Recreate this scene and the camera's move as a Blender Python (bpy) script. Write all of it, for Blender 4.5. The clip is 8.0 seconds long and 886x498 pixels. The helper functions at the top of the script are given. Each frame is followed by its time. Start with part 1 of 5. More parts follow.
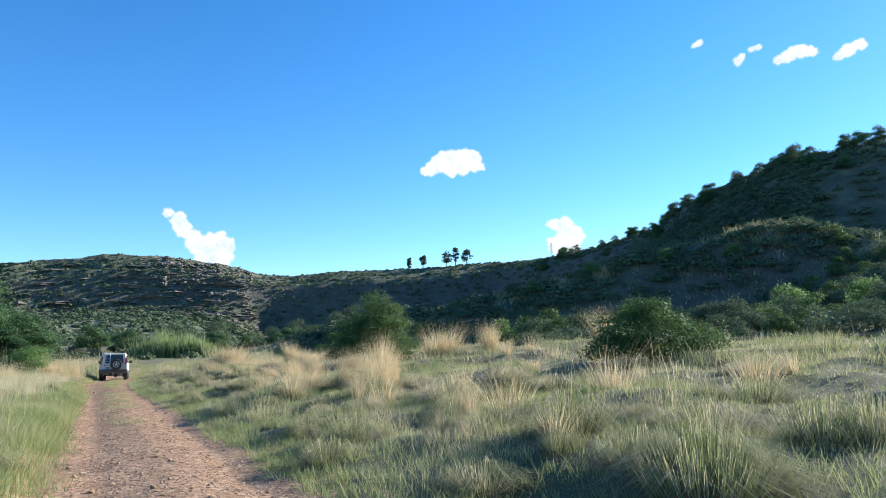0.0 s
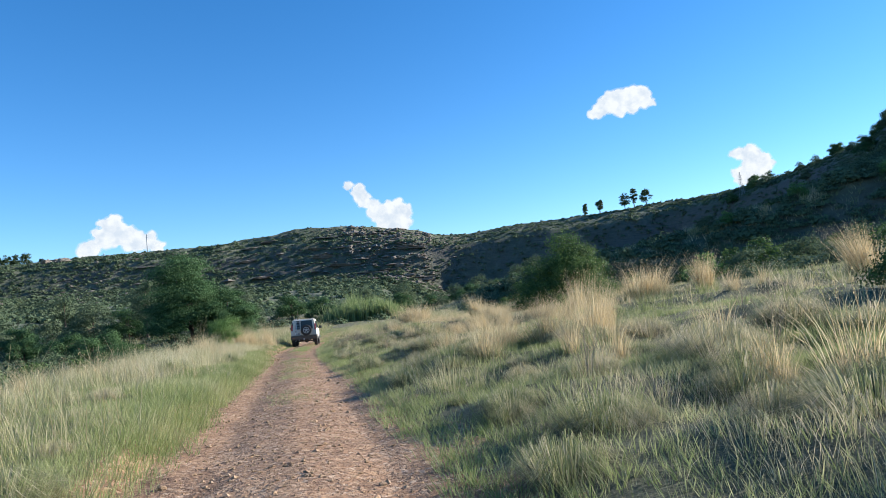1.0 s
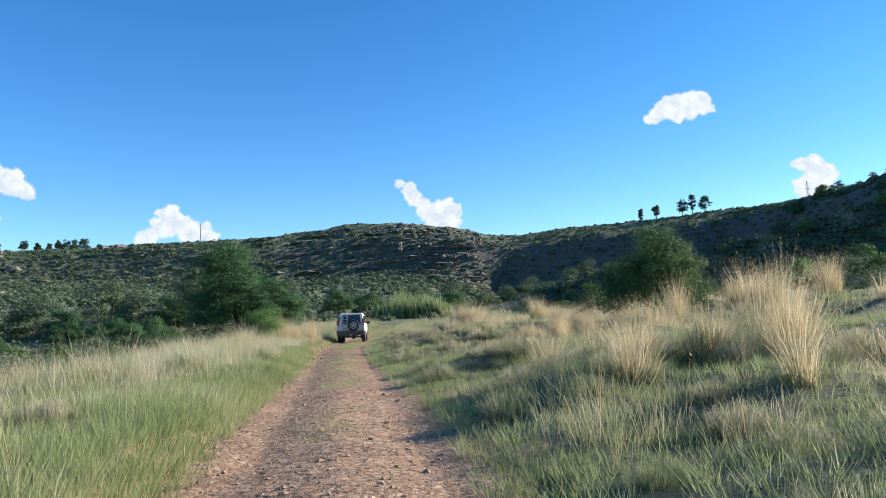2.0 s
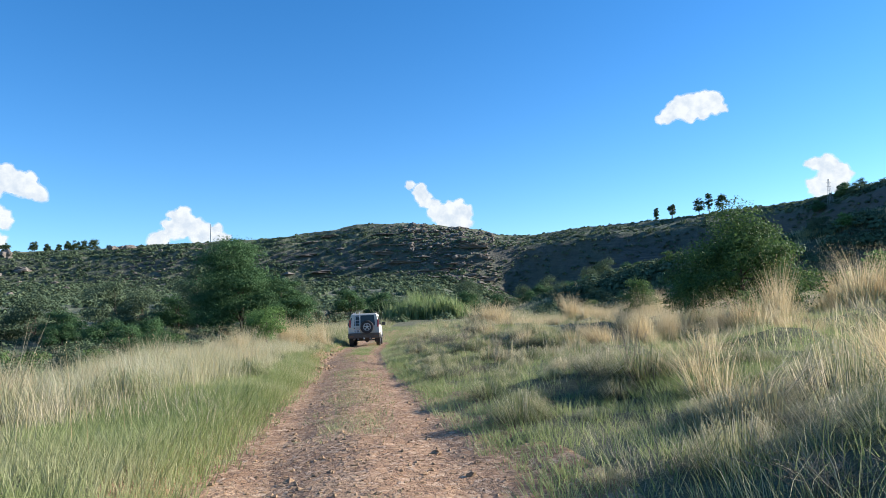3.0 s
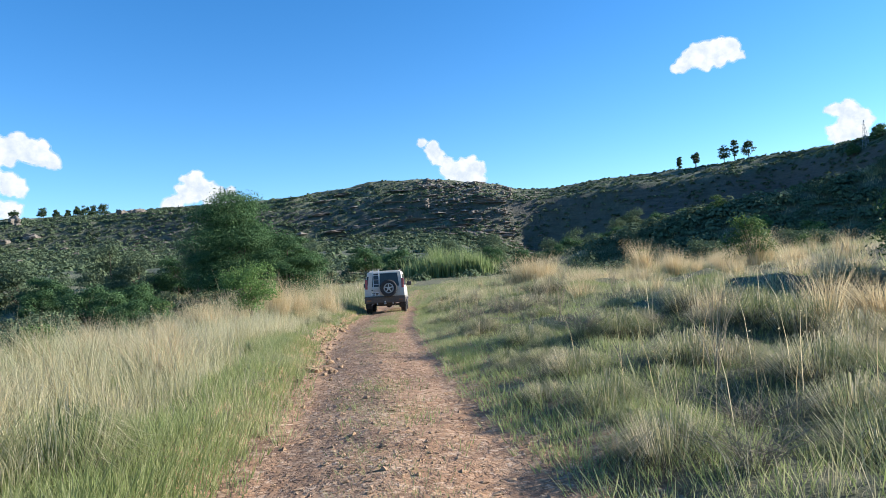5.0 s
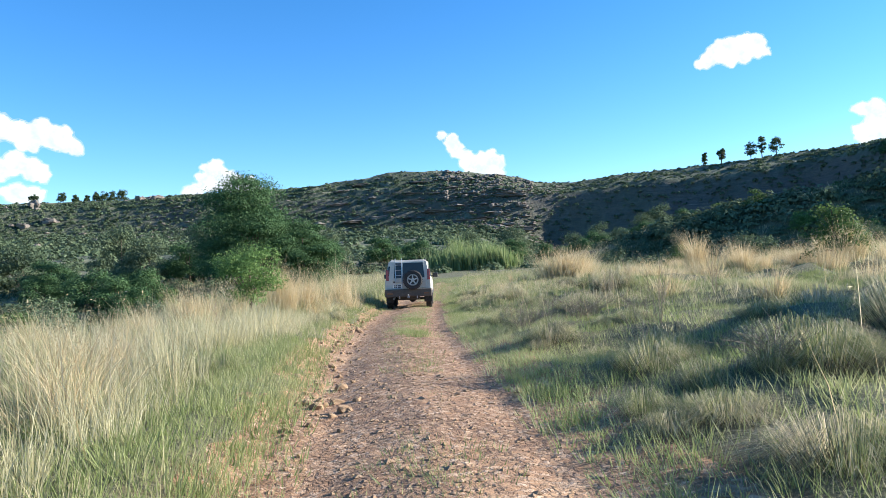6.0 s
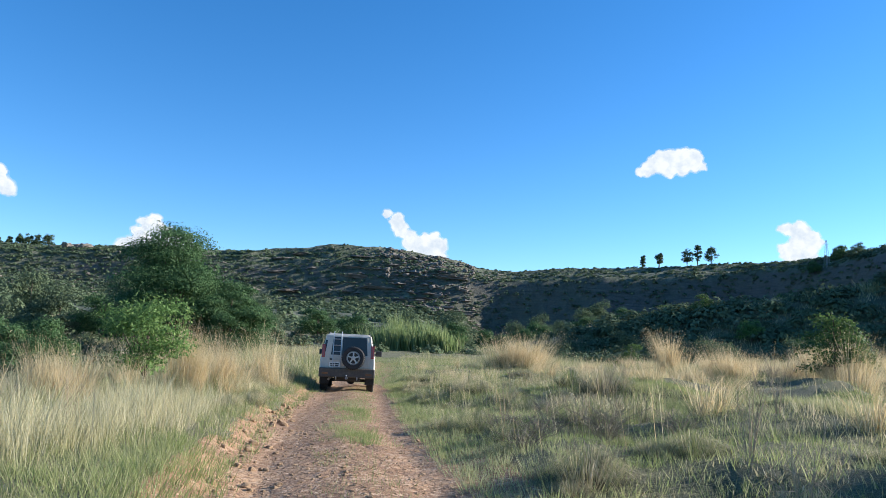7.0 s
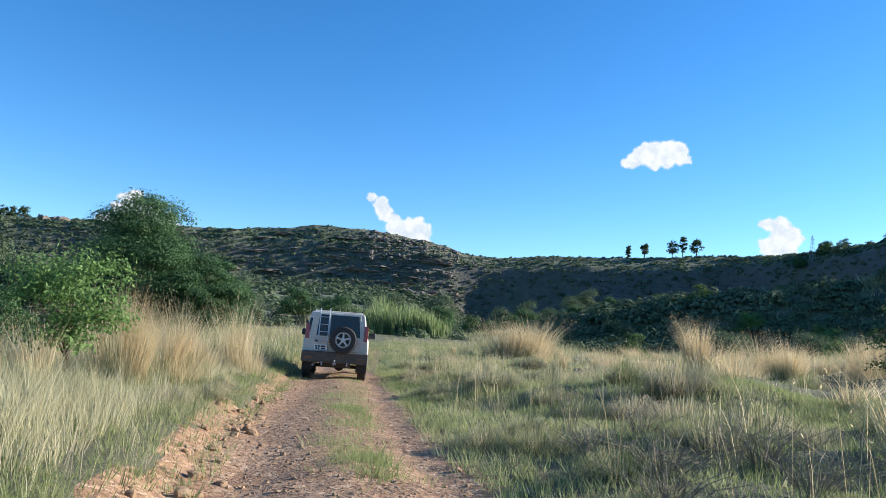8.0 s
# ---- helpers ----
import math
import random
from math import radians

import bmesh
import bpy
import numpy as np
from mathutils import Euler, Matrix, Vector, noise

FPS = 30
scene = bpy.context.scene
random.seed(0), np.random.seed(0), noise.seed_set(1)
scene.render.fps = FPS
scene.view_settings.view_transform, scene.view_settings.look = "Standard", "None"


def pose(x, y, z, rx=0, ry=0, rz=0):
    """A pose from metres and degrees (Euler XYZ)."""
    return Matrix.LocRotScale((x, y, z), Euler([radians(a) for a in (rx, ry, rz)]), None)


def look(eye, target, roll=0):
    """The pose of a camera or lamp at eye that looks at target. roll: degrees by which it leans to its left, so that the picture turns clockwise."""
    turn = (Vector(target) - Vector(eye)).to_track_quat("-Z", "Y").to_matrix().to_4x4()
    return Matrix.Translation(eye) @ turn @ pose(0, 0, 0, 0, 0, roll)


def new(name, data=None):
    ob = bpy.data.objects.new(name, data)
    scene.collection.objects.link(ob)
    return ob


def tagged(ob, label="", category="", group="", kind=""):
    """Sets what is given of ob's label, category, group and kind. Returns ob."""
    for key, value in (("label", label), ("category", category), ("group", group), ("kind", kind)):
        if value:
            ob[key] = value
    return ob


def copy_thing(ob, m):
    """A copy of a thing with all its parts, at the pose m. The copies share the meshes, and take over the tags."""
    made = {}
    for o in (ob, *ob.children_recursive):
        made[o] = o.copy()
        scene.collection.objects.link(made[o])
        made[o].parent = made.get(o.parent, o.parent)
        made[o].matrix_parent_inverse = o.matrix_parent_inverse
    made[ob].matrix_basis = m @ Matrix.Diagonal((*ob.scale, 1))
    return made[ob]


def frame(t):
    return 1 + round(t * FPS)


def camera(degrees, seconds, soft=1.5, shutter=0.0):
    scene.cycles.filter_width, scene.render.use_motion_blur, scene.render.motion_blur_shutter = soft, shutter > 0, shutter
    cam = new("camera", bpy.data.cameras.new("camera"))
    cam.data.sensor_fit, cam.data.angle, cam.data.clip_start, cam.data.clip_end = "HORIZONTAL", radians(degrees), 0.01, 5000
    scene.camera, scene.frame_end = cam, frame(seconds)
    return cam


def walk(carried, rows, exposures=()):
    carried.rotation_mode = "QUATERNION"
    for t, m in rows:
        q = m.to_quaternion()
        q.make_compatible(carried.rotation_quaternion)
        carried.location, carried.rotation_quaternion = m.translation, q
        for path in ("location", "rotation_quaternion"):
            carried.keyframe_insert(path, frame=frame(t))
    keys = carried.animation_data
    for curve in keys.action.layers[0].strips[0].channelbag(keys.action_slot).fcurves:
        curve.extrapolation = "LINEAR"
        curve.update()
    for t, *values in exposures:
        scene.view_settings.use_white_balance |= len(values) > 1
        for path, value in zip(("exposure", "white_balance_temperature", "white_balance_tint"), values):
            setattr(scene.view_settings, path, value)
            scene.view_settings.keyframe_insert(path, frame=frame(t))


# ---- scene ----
cam = camera(62.5, 8.0, soft=0.85)
PATH = [
    (0, (0.051, -0.015, 1.361), (0.881, 1.784, 1.638), -1.4),
    (0.5, (0.59, 1.718, 1.294), (1.203, 3.609, 1.518), -4.3),
    (1, (0.954, 4.088, 1.222), (1.329, 6.045, 1.399), -5.3),
    (1.5, (0.939, 6.278, 1.195), (1.218, 8.25, 1.376), -3.7),
    (3, (0.714, 13.92, 1.183), (0.93, 15.898, 1.376), -2.8),
    (3.5, (0.657, 16.562, 1.225), (0.868, 18.543, 1.407), -3.5),
    (4, (0.64, 18.831, 1.254), (0.847, 20.814, 1.411), -4.0),
    (4.5, (0.573, 21.365, 1.253), (0.769, 23.352, 1.365), -4.4),
    (6, (0.22, 27.853, 1.211), (0.344, 29.849, 1.276), -2.9),
    (6.5, (0.093, 29.704, 1.24), (0.334, 31.68, 1.433), -0.4),
    (7, (-0.022, 31.729, 1.255), (0.268, 33.688, 1.538), 2.1),
    (7.5, (-0.111, 33.589, 1.212), (0.177, 35.547, 1.496), 3.4),
    (8, (-0.151, 35.692, 1.18), (0.187, 37.648, 1.426), 3.6),
]
walk(cam, [(t, look(eye, target, roll)) for t, eye, target, roll in PATH],
     [(0,1.2), (0.6, 1.05), (1.2, 0.98), (4.6, 1.0), (6.0, 1.27), (6.5, 1.15), (7.0, 1.02), (8.0, 1.02)])

# ---- light ----
SUN_AZ, SUN_EL = 85.0, 20.5
world = bpy.data.worlds.new("sky")
scene.world = world
world.use_nodes = True
wn = world.node_tree.nodes
sky = wn.new("ShaderNodeTexSky")
sky.sky_type, sky.sun_disc = "NISHITA", False
sky.sun_elevation, sky.sun_rotation = radians(SUN_EL), radians(SUN_AZ)
sky.altitude, sky.air_density, sky.dust_density, sky.ozone_density = 1500, 1.0, 0.25, 3.0
wn["Background"].inputs["Strength"].default_value = 0.121
deep = wn.new("ShaderNodeHueSaturation")
deep.inputs["Saturation"].default_value, deep.inputs["Hue"].default_value = 1.28, 0.503
world.node_tree.links.new(sky.outputs["Color"], deep.inputs["Color"])
world.node_tree.links.new(deep.outputs["Color"], wn["Background"].inputs["Color"])
sun_data = bpy.data.lights.new("sun", "SUN")
sun_data.energy, sun_data.angle, sun_data.color = 5.0, radians(0.55), (1.0, 0.965, 0.9)
sun = new("sun", sun_data)
SUN_WAY = Vector((math.sin(radians(SUN_AZ)) * math.cos(radians(SUN_EL)), math.cos(radians(SUN_AZ)) * math.cos(radians(SUN_EL)), math.sin(radians(SUN_EL))))
sun.matrix_world = look(SUN_WAY * 60, (0, 0, 0))


# ---- materials ----
def mat_base(name):
    m = bpy.data.materials.new(name)
    m.use_nodes = True
    nt = m.node_tree
    return m, nt, nt.nodes, nt.links, nt.nodes["Principled BSDF"]


def noise_node(nodes, links, scale, detail=6.0, rough=0.6, coord=None):
    n = nodes.new("ShaderNodeTexNoise")
    n.inputs["Scale"].default_value, n.inputs["Detail"].default_value, n.inputs["Roughness"].default_value = scale, detail, rough
    if coord is not None:
        links.new(coord, n.inputs["Vector"])
    return n


def ramp_node(nodes, links, fac, stops):
    r = nodes.new("ShaderNodeValToRGB")
    while len(r.color_ramp.elements) < len(stops):
        r.color_ramp.elements.new(0.5)
    for e, (p, c) in zip(r.color_ramp.elements, stops):
        e.position, e.color = p, (*c, 1)
    links.new(fac, r.inputs["Fac"])
    return r


def mix_node(nodes, links, fac, a, b, blend="MIX"):
    n = nodes.new("ShaderNodeMix")
    n.data_type, n.blend_type = "RGBA", blend
    for sock, v in ((n.inputs["Factor"], fac), (n.inputs["A"], a), (n.inputs["B"], b)):
        if isinstance(v, (int, float)):
            sock.default_value = v
        elif isinstance(v, tuple):
            sock.default_value = (*v, 1)
        else:
            links.new(v, sock)
    return n.outputs["Result"]


def bump_to(nodes, links, bsdf, height, strength, distance):
    b = nodes.new("ShaderNodeBump")
    b.inputs["Strength"].default_value, b.inputs["Distance"].default_value = strength, distance
    links.new(height, b.inputs["Height"])
    links.new(b.outputs["Normal"], bsdf.inputs["Normal"])


def surface_material(name, stops, scale, fine, rough=0.9, bump=0.4, depth=0.02, metal=0.0):
    """Two scales of noise choose the colour; the fine one gives the relief."""
    m, nt, nodes, links, bsdf = mat_base(name)
    pos = nodes.new("ShaderNodeTexCoord").outputs["Object"]
    a, b = noise_node(nodes, links, scale, 5, 0.6, pos), noise_node(nodes, links, fine, 6, 0.7, pos)
    mid = mix_node(nodes, links, 0.45, a.outputs["Color"], b.outputs["Color"])
    bw = nodes.new("ShaderNodeRGBToBW")
    links.new(mid, bw.inputs["Color"])
    links.new(ramp_node(nodes, links, bw.outputs["Val"], stops).outputs["Color"], bsdf.inputs["Base Color"])
    bsdf.inputs["Roughness"].default_value, bsdf.inputs["Metallic"].default_value = rough, metal
    bump_to(nodes, links, bsdf, b.outputs["Fac"], bump, depth)
    return m


def plain_material(name, colour, rough=0.5, metal=0.0, vary=0.12, scale=6.0, coat=0.0):
    m, nt, nodes, links, bsdf = mat_base(name)
    pos = nodes.new("ShaderNodeTexCoord").outputs["Object"]
    n = noise_node(nodes, links, scale, 5, 0.6, pos)
    dark, light = tuple(c * (1 - vary) for c in colour), tuple(min(1, c * (1 + vary)) for c in colour)
    links.new(ramp_node(nodes, links, n.outputs["Fac"], ((0.3, dark), (0.7, light))).outputs["Color"], bsdf.inputs["Base Color"])
    bsdf.inputs["Roughness"].default_value, bsdf.inputs["Metallic"].default_value = rough, metal
    bsdf.inputs["Coat Weight"].default_value = coat
    return m


def leaf_material(name, stops, patch=0.25, through_light=0.45, patch_mix=0.5, patch_stops=None, rough=0.6):
    """Leaves and blades: each its own tone, patches of tone over the ground, and light that comes through."""
    m, nt, nodes, links, bsdf = mat_base(name)
    geo = nodes.new("ShaderNodeNewGeometry")
    own = ramp_node(nodes, links, geo.outputs["Random Per Island"], stops)
    n = noise_node(nodes, links, patch, 3, 0.5, geo.outputs["Position"])
    area = ramp_node(nodes, links, n.outputs["Fac"], patch_stops or tuple((0.35 + 0.3 * i / max(1, len(stops) - 1), c) for i, (_, c) in enumerate(stops)))
    col = mix_node(nodes, links, patch_mix, own.outputs["Color"], area.outputs["Color"])
    links.new(col, bsdf.inputs["Base Color"])
    bsdf.inputs["Roughness"].default_value = rough
    bsdf.inputs["Specular IOR Level"].default_value = 0.12
    tr = nodes.new("ShaderNodeBsdfTranslucent")
    links.new(col, tr.inputs["Color"])
    mx = nodes.new("ShaderNodeMixShader")
    mx.inputs["Fac"].default_value = through_light
    links.new(bsdf.outputs["BSDF"], mx.inputs[1])
    links.new(tr.outputs["BSDF"], mx.inputs[2])
    links.new(mx.outputs["Shader"], nodes["Material Output"].inputs["Surface"])
    return m


def ground_material():
    m, nt, nodes, links, bsdf = mat_base("grassland_soil_and_rock")
    pos = nodes.new("ShaderNodeTexCoord").outputs["Object"]
    big, small, tiny = noise_node(nodes, links, 0.12, 5, 0.6, pos), noise_node(nodes, links, 1.3, 6, 0.65, pos), noise_node(nodes, links, 14, 6, 0.7, pos)
    far = noise_node(nodes, links, 0.022, 6, 0.65, pos)
    grass = ramp_node(nodes, links, small.outputs["Fac"], ((0.3, (0.05, 0.07, 0.025)), (0.5, (0.11, 0.12, 0.05)), (0.68, (0.2, 0.17, 0.09))))
    patch = ramp_node(nodes, links, big.outputs["Fac"], ((0.38, (0.09, 0.125, 0.035)), (0.6, (0.2, 0.18, 0.095))))
    col = mix_node(nodes, links, 0.4, grass.outputs["Color"], patch.outputs["Color"])
    litter = noise_node(nodes, links, 38, 5, 0.7, pos)
    thatch = ramp_node(nodes, links, litter.outputs["Fac"], ((0.38, (0.045, 0.045, 0.025)), (0.5, (0.13, 0.118, 0.065)), (0.62, (0.3, 0.265, 0.16))))
    col = mix_node(nodes, links, 0.55, col, thatch.outputs["Color"])
    rise = nodes.new("ShaderNodeMapRange")
    place = nodes.new("ShaderNodeSeparateXYZ")
    links.new(pos, place.inputs["Vector"])
    # bare red earth on the banks beside the track
    off = nodes.new("ShaderNodeMath")
    off.operation = "SUBTRACT"
    off.inputs[1].default_value = 0.5
    links.new(place.outputs["X"], off.inputs[0])
    away = nodes.new("ShaderNodeMath")
    away.operation = "ABSOLUTE"
    links.new(off.outputs["Value"], away.inputs[0])
    ragged = nodes.new("ShaderNodeMath")
    ragged.operation = "MULTIPLY_ADD"
    ragged.inputs[1].default_value = 1.6
    links.new(small.outputs["Fac"], ragged.inputs[0])
    links.new(away.outputs["Value"], ragged.inputs[2])
    margin, ahead = nodes.new("ShaderNodeMapRange"), nodes.new("ShaderNodeMapRange")
    for node, a, b, v in ((margin, 2.45, 2.0, ragged.outputs["Value"]), (ahead, 78.0, 66.0, place.outputs["Y"])):
        node.inputs["From Min"].default_value, node.inputs["From Max"].default_value = a, b
        links.new(v, node.inputs["Value"])
    bare = nodes.new("ShaderNodeMath")
    bare.operation = "MULTIPLY"
    links.new(margin.outputs["Result"], bare.inputs[0])
    links.new(ahead.outputs["Result"], bare.inputs[1])
    soil = ramp_node(nodes, links, tiny.outputs["Fac"], ((0.35, (0.17, 0.085, 0.035)), (0.65, (0.40, 0.235, 0.105))))
    col = mix_node(nodes, links, bare.outputs["Value"], col, soil.outputs["Color"])
    for k, v in (("From Min", 2.5), ("From Max", 7.0)):
        rise.inputs[k].default_value = v
    links.new(place.outputs["Z"], rise.inputs["Value"])
    dapple = noise_node(nodes, links, 0.22, 6, 0.7, pos)
    both = nodes.new("ShaderNodeMath")
    both.operation = "MULTIPLY_ADD"
    both.inputs[1].default_value = 0.6
    links.new(dapple.outputs["Fac"], both.inputs[0])
    half = nodes.new("ShaderNodeMath")
    half.operation = "MULTIPLY"
    half.inputs[1].default_value = 0.4
    links.new(far.outputs["Fac"], half.inputs[0])
    links.new(half.outputs["Value"], both.inputs[2])
    heath = ramp_node(nodes, links, both.outputs["Value"], ((0.38, (0.048, 0.062, 0.036)), (0.50, (0.095, 0.108, 0.062)), (0.62, (0.2, 0.195, 0.125))))
    col = mix_node(nodes, links, rise.outputs["Result"], col, heath.outputs["Color"])
    # bare sandstone where the slope is steep
    geo = nodes.new("ShaderNodeNewGeometry")
    sep = nodes.new("ShaderNodeSeparateXYZ")
    links.new(geo.outputs["Normal"], sep.inputs["Vector"])
    steep = nodes.new("ShaderNodeMapRange")
    for k, v in (("From Min", 0.84), ("From Max", 0.66)):
        steep.inputs[k].default_value = v
    links.new(sep.outputs["Z"], steep.inputs["Value"])
    stretch = nodes.new("ShaderNodeMapping")
    stretch.inputs["Scale"].default_value = (0.05, 0.05, 0.9)
    links.new(pos, stretch.inputs["Vector"])
    layers = noise_node(nodes, links, 1.0, 6, 0.7, stretch.outputs["Vector"])
    rock = ramp_node(nodes, links, layers.outputs["Fac"], ((0.3, (0.05, 0.046, 0.043)), (0.48, (0.115, 0.1, 0.085)), (0.6, (0.07, 0.064, 0.056)), (0.74, (0.22, 0.185, 0.15))))
    broken = nodes.new("ShaderNodeMath")
    broken.operation = "MULTIPLY"
    edge = ramp_node(nodes, links, far.outputs["Fac"], ((0.35, (0.35, 0.35, 0.35)), (0.6, (1, 1, 1))))
    links.new(steep.outputs["Result"], broken.inputs[0])
    links.new(edge.outputs["Color"], broken.inputs[1])
    col = mix_node(nodes, links, broken.outputs["Value"], col, rock.outputs["Color"])
    links.new(col, bsdf.inputs["Base Color"])
    bsdf.inputs["Roughness"].default_value = 0.95
    coarse = nodes.new("ShaderNodeBump")
    coarse.inputs["Strength"].default_value, coarse.inputs["Distance"].default_value = 0.9, 1.6
    lumps = nodes.new("ShaderNodeMath")
    lumps.operation = "MULTIPLY"
    links.new(dapple.outputs["Fac"], lumps.inputs[0])
    links.new(rise.outputs["Result"], lumps.inputs[1])
    links.new(lumps.outputs["Value"], coarse.inputs["Height"])
    fine = nodes.new("ShaderNodeBump")
    fine.inputs["Strength"].default_value, fine.inputs["Distance"].default_value = 1.0, 0.09
    links.new(tiny.outputs["Fac"], fine.inputs["Height"])
    links.new(coarse.outputs["Normal"], fine.inputs["Normal"])
    links.new(fine.outputs["Normal"], bsdf.inputs["Normal"])
    return m


def road_material():
    """Packed red earth with fine gravel: pebbles of many tones over patches of earth and paler dust."""
    m, nt, nodes, links, bsdf = mat_base("red_gravel")
    pos = nodes.new("ShaderNodeTexCoord").outputs["Object"]
    patch, fine = noise_node(nodes, links, 0.8, 6, 0.65, pos), noise_node(nodes, links, 24, 6, 0.7, pos)
    earth = ramp_node(nodes, links, patch.outputs["Fac"], ((0.32, (0.15, 0.072, 0.034)), (0.5, (0.32, 0.165, 0.078)), (0.66, (0.48, 0.285, 0.15))))
    warp = noise_node(nodes, links, 7, 4, 0.7, pos)
    shaken = nodes.new("ShaderNodeVectorMath")
    shaken.operation = "MULTIPLY_ADD"
    shaken.inputs[1].default_value = (0.22, 0.22, 0.22)
    links.new(warp.outputs["Color"], shaken.inputs[0])
    links.new(pos, shaken.inputs[2])
    pebble = nodes.new("ShaderNodeTexVoronoi")
    pebble.inputs["Scale"].default_value, pebble.inputs["Randomness"].default_value = 21, 1.0
    links.new(shaken.outputs["Vector"], pebble.inputs["Vector"])
    bw = nodes.new("ShaderNodeRGBToBW")
    links.new(pebble.outputs["Color"], bw.inputs["Color"])
    tone = ramp_node(nodes, links, bw.outputs["Val"], ((0.15, (0.10, 0.058, 0.034)), (0.45, (0.27, 0.155, 0.086)), (0.7, (0.41, 0.265, 0.155)), (0.9, (0.58, 0.43, 0.30))))
    grit = ramp_node(nodes, links, fine.outputs["Fac"], ((0.4, (0.25, 0.25, 0.25)), (0.6, (0.8, 0.8, 0.8))))
    links.new(mix_node(nodes, links, grit.outputs["Color"], earth.outputs["Color"], tone.outputs["Color"]), bsdf.inputs["Base Color"])
    bsdf.inputs["Roughness"].default_value = 0.95
    low = nodes.new("ShaderNodeBump")
    low.inputs["Strength"].default_value, low.inputs["Distance"].default_value = 0.4, 0.03
    low.invert = True
    links.new(pebble.outputs["Distance"], low.inputs["Height"])
    top = nodes.new("ShaderNodeBump")
    top.inputs["Strength"].default_value, top.inputs["Distance"].default_value = 0.6, 0.015
    links.new(fine.outputs["Fac"], top.inputs["Height"])
    clods = nodes.new("ShaderNodeBump")
    clods.inputs["Strength"].default_value, clods.inputs["Distance"].default_value = 0.8, 0.07
    links.new(warp.outputs["Fac"], clods.inputs["Height"])
    links.new(clods.outputs["Normal"], low.inputs["Normal"])
    links.new(low.outputs["Normal"], top.inputs["Normal"])
    links.new(top.outputs["Normal"], bsdf.inputs["Normal"])
    return m


GROUND = ground_material()
ROAD = road_material()
STONE = surface_material("reddish_stone", ((0.3, (0.16, 0.095, 0.05)), (0.5, (0.35, 0.22, 0.12)), (0.7, (0.53, 0.38, 0.25))), 2.0, 30, 0.9, 0.6, 0.02)
ROCK = surface_material("sandstone", ((0.3, (0.09, 0.076, 0.063)), (0.5, (0.17, 0.14, 0.112)), (0.7, (0.27, 0.225, 0.18))), 0.5, 3.0, 0.92, 0.8, 0.2)
GRASS = leaf_material("meadow_grass", ((0.0, (0.101, 0.131, 0.046)), (0.3, (0.224, 0.247, 0.097)), (0.6, (0.492, 0.437, 0.234)), (1.0, (0.766, 0.625, 0.469))), 0.30, 0.36, 0.5,
                      ((0.32, (0.153, 0.227, 0.046)), (0.44, (0.234, 0.275, 0.107)), (0.54, (0.423, 0.388, 0.215)), (0.66, (0.742, 0.577, 0.415))))
TURF = leaf_material("green_turf", ((0.0, (0.154, 0.208, 0.070)), (0.5, (0.284, 0.324, 0.122)), (1.0, (0.497, 0.462, 0.271))), 0.35, 0.45, 0.4)
STRAW = leaf_material("dry_grass", ((0.0, (0.373, 0.270, 0.131)), (0.5, (0.596, 0.460, 0.263)), (1.0, (0.757, 0.650, 0.427))), 1.2, 0.5, 0.25)
PALE_STRAW = leaf_material("pale_straw", ((0.0, (0.300, 0.275, 0.143)), (0.4, (0.499, 0.449, 0.255)), (1.0, (0.739, 0.672, 0.461))), 0.5, 0.5, 0.4)
HUMMOCK = leaf_material("drooping_grass", ((0.0, (0.121, 0.142, 0.061)), (0.4, (0.268, 0.274, 0.129)), (0.75, (0.571, 0.472, 0.287)), (1.0, (0.842, 0.673, 0.517))), 0.6, 0.42, 0.45,
                        ((0.34, (0.138, 0.211, 0.058)), (0.48, (0.238, 0.274, 0.117)), (0.6, (0.559, 0.472, 0.314))))
# dead grass with the shade between hummocks put into its dark colour
SHADE_THATCH = leaf_material("shade_dark_thatch", ((0.0, (0.045, 0.040, 0.028)), (0.6, (0.10, 0.088, 0.058)), (1.0, (0.22, 0.19, 0.125))), 0.9, 0.2, 0.3)
TREE_LEAF = leaf_material("acacia_leaves", ((0.0, (0.041, 0.085, 0.037)), (0.5, (0.072, 0.140, 0.055)), (1.0, (0.126, 0.210, 0.086))), 0.5, 0.35, 0.4)
BUSH_LEAF = leaf_material("bush_leaves", ((0.0, (0.04, 0.075, 0.027)), (0.5, (0.085, 0.145, 0.044)), (1.0, (0.155, 0.225, 0.068))), 0.9, 0.32, 0.35)
# bright green of young shrubs; on the slope shrubs it paints in sunlight
BRIGHT_LEAF = leaf_material("young_and_sunlit_leaves", ((0.0, (0.069, 0.129, 0.039)), (0.5, (0.138, 0.239, 0.069)), (1.0, (0.259, 0.368, 0.128))), 1.2, 0.45, 0.3)
SCRUB_LEAF = leaf_material("hill_scrub", ((0.0, (0.068, 0.097, 0.059)), (0.5, (0.119, 0.158, 0.094)), (1.0, (0.190, 0.227, 0.146))), 0.05, 0.25, 0.5,
                           ((0.35, (0.063, 0.099, 0.049)), (0.55, (0.115, 0.158, 0.073)), (0.68, (0.179, 0.216, 0.116))), 0.9)
PINE_LEAF = leaf_material("pine_needles", ((0.0, (0.047, 0.074, 0.038)), (1.0, (0.108, 0.149, 0.068))), 0.4, 0.35, 0.3)
REED_LEAF = leaf_material("reed_leaves", ((0.0, (0.108, 0.163, 0.060)), (0.6, (0.228, 0.300, 0.120)), (1.0, (0.456, 0.475, 0.240))), 0.5, 0.45, 0.3)
BARK = surface_material("bark", ((0.3, (0.05, 0.038, 0.028)), (0.55, (0.12, 0.09, 0.065)), (0.75, (0.19, 0.15, 0.11))), 2.0, 25, 0.95, 0.8, 0.02)
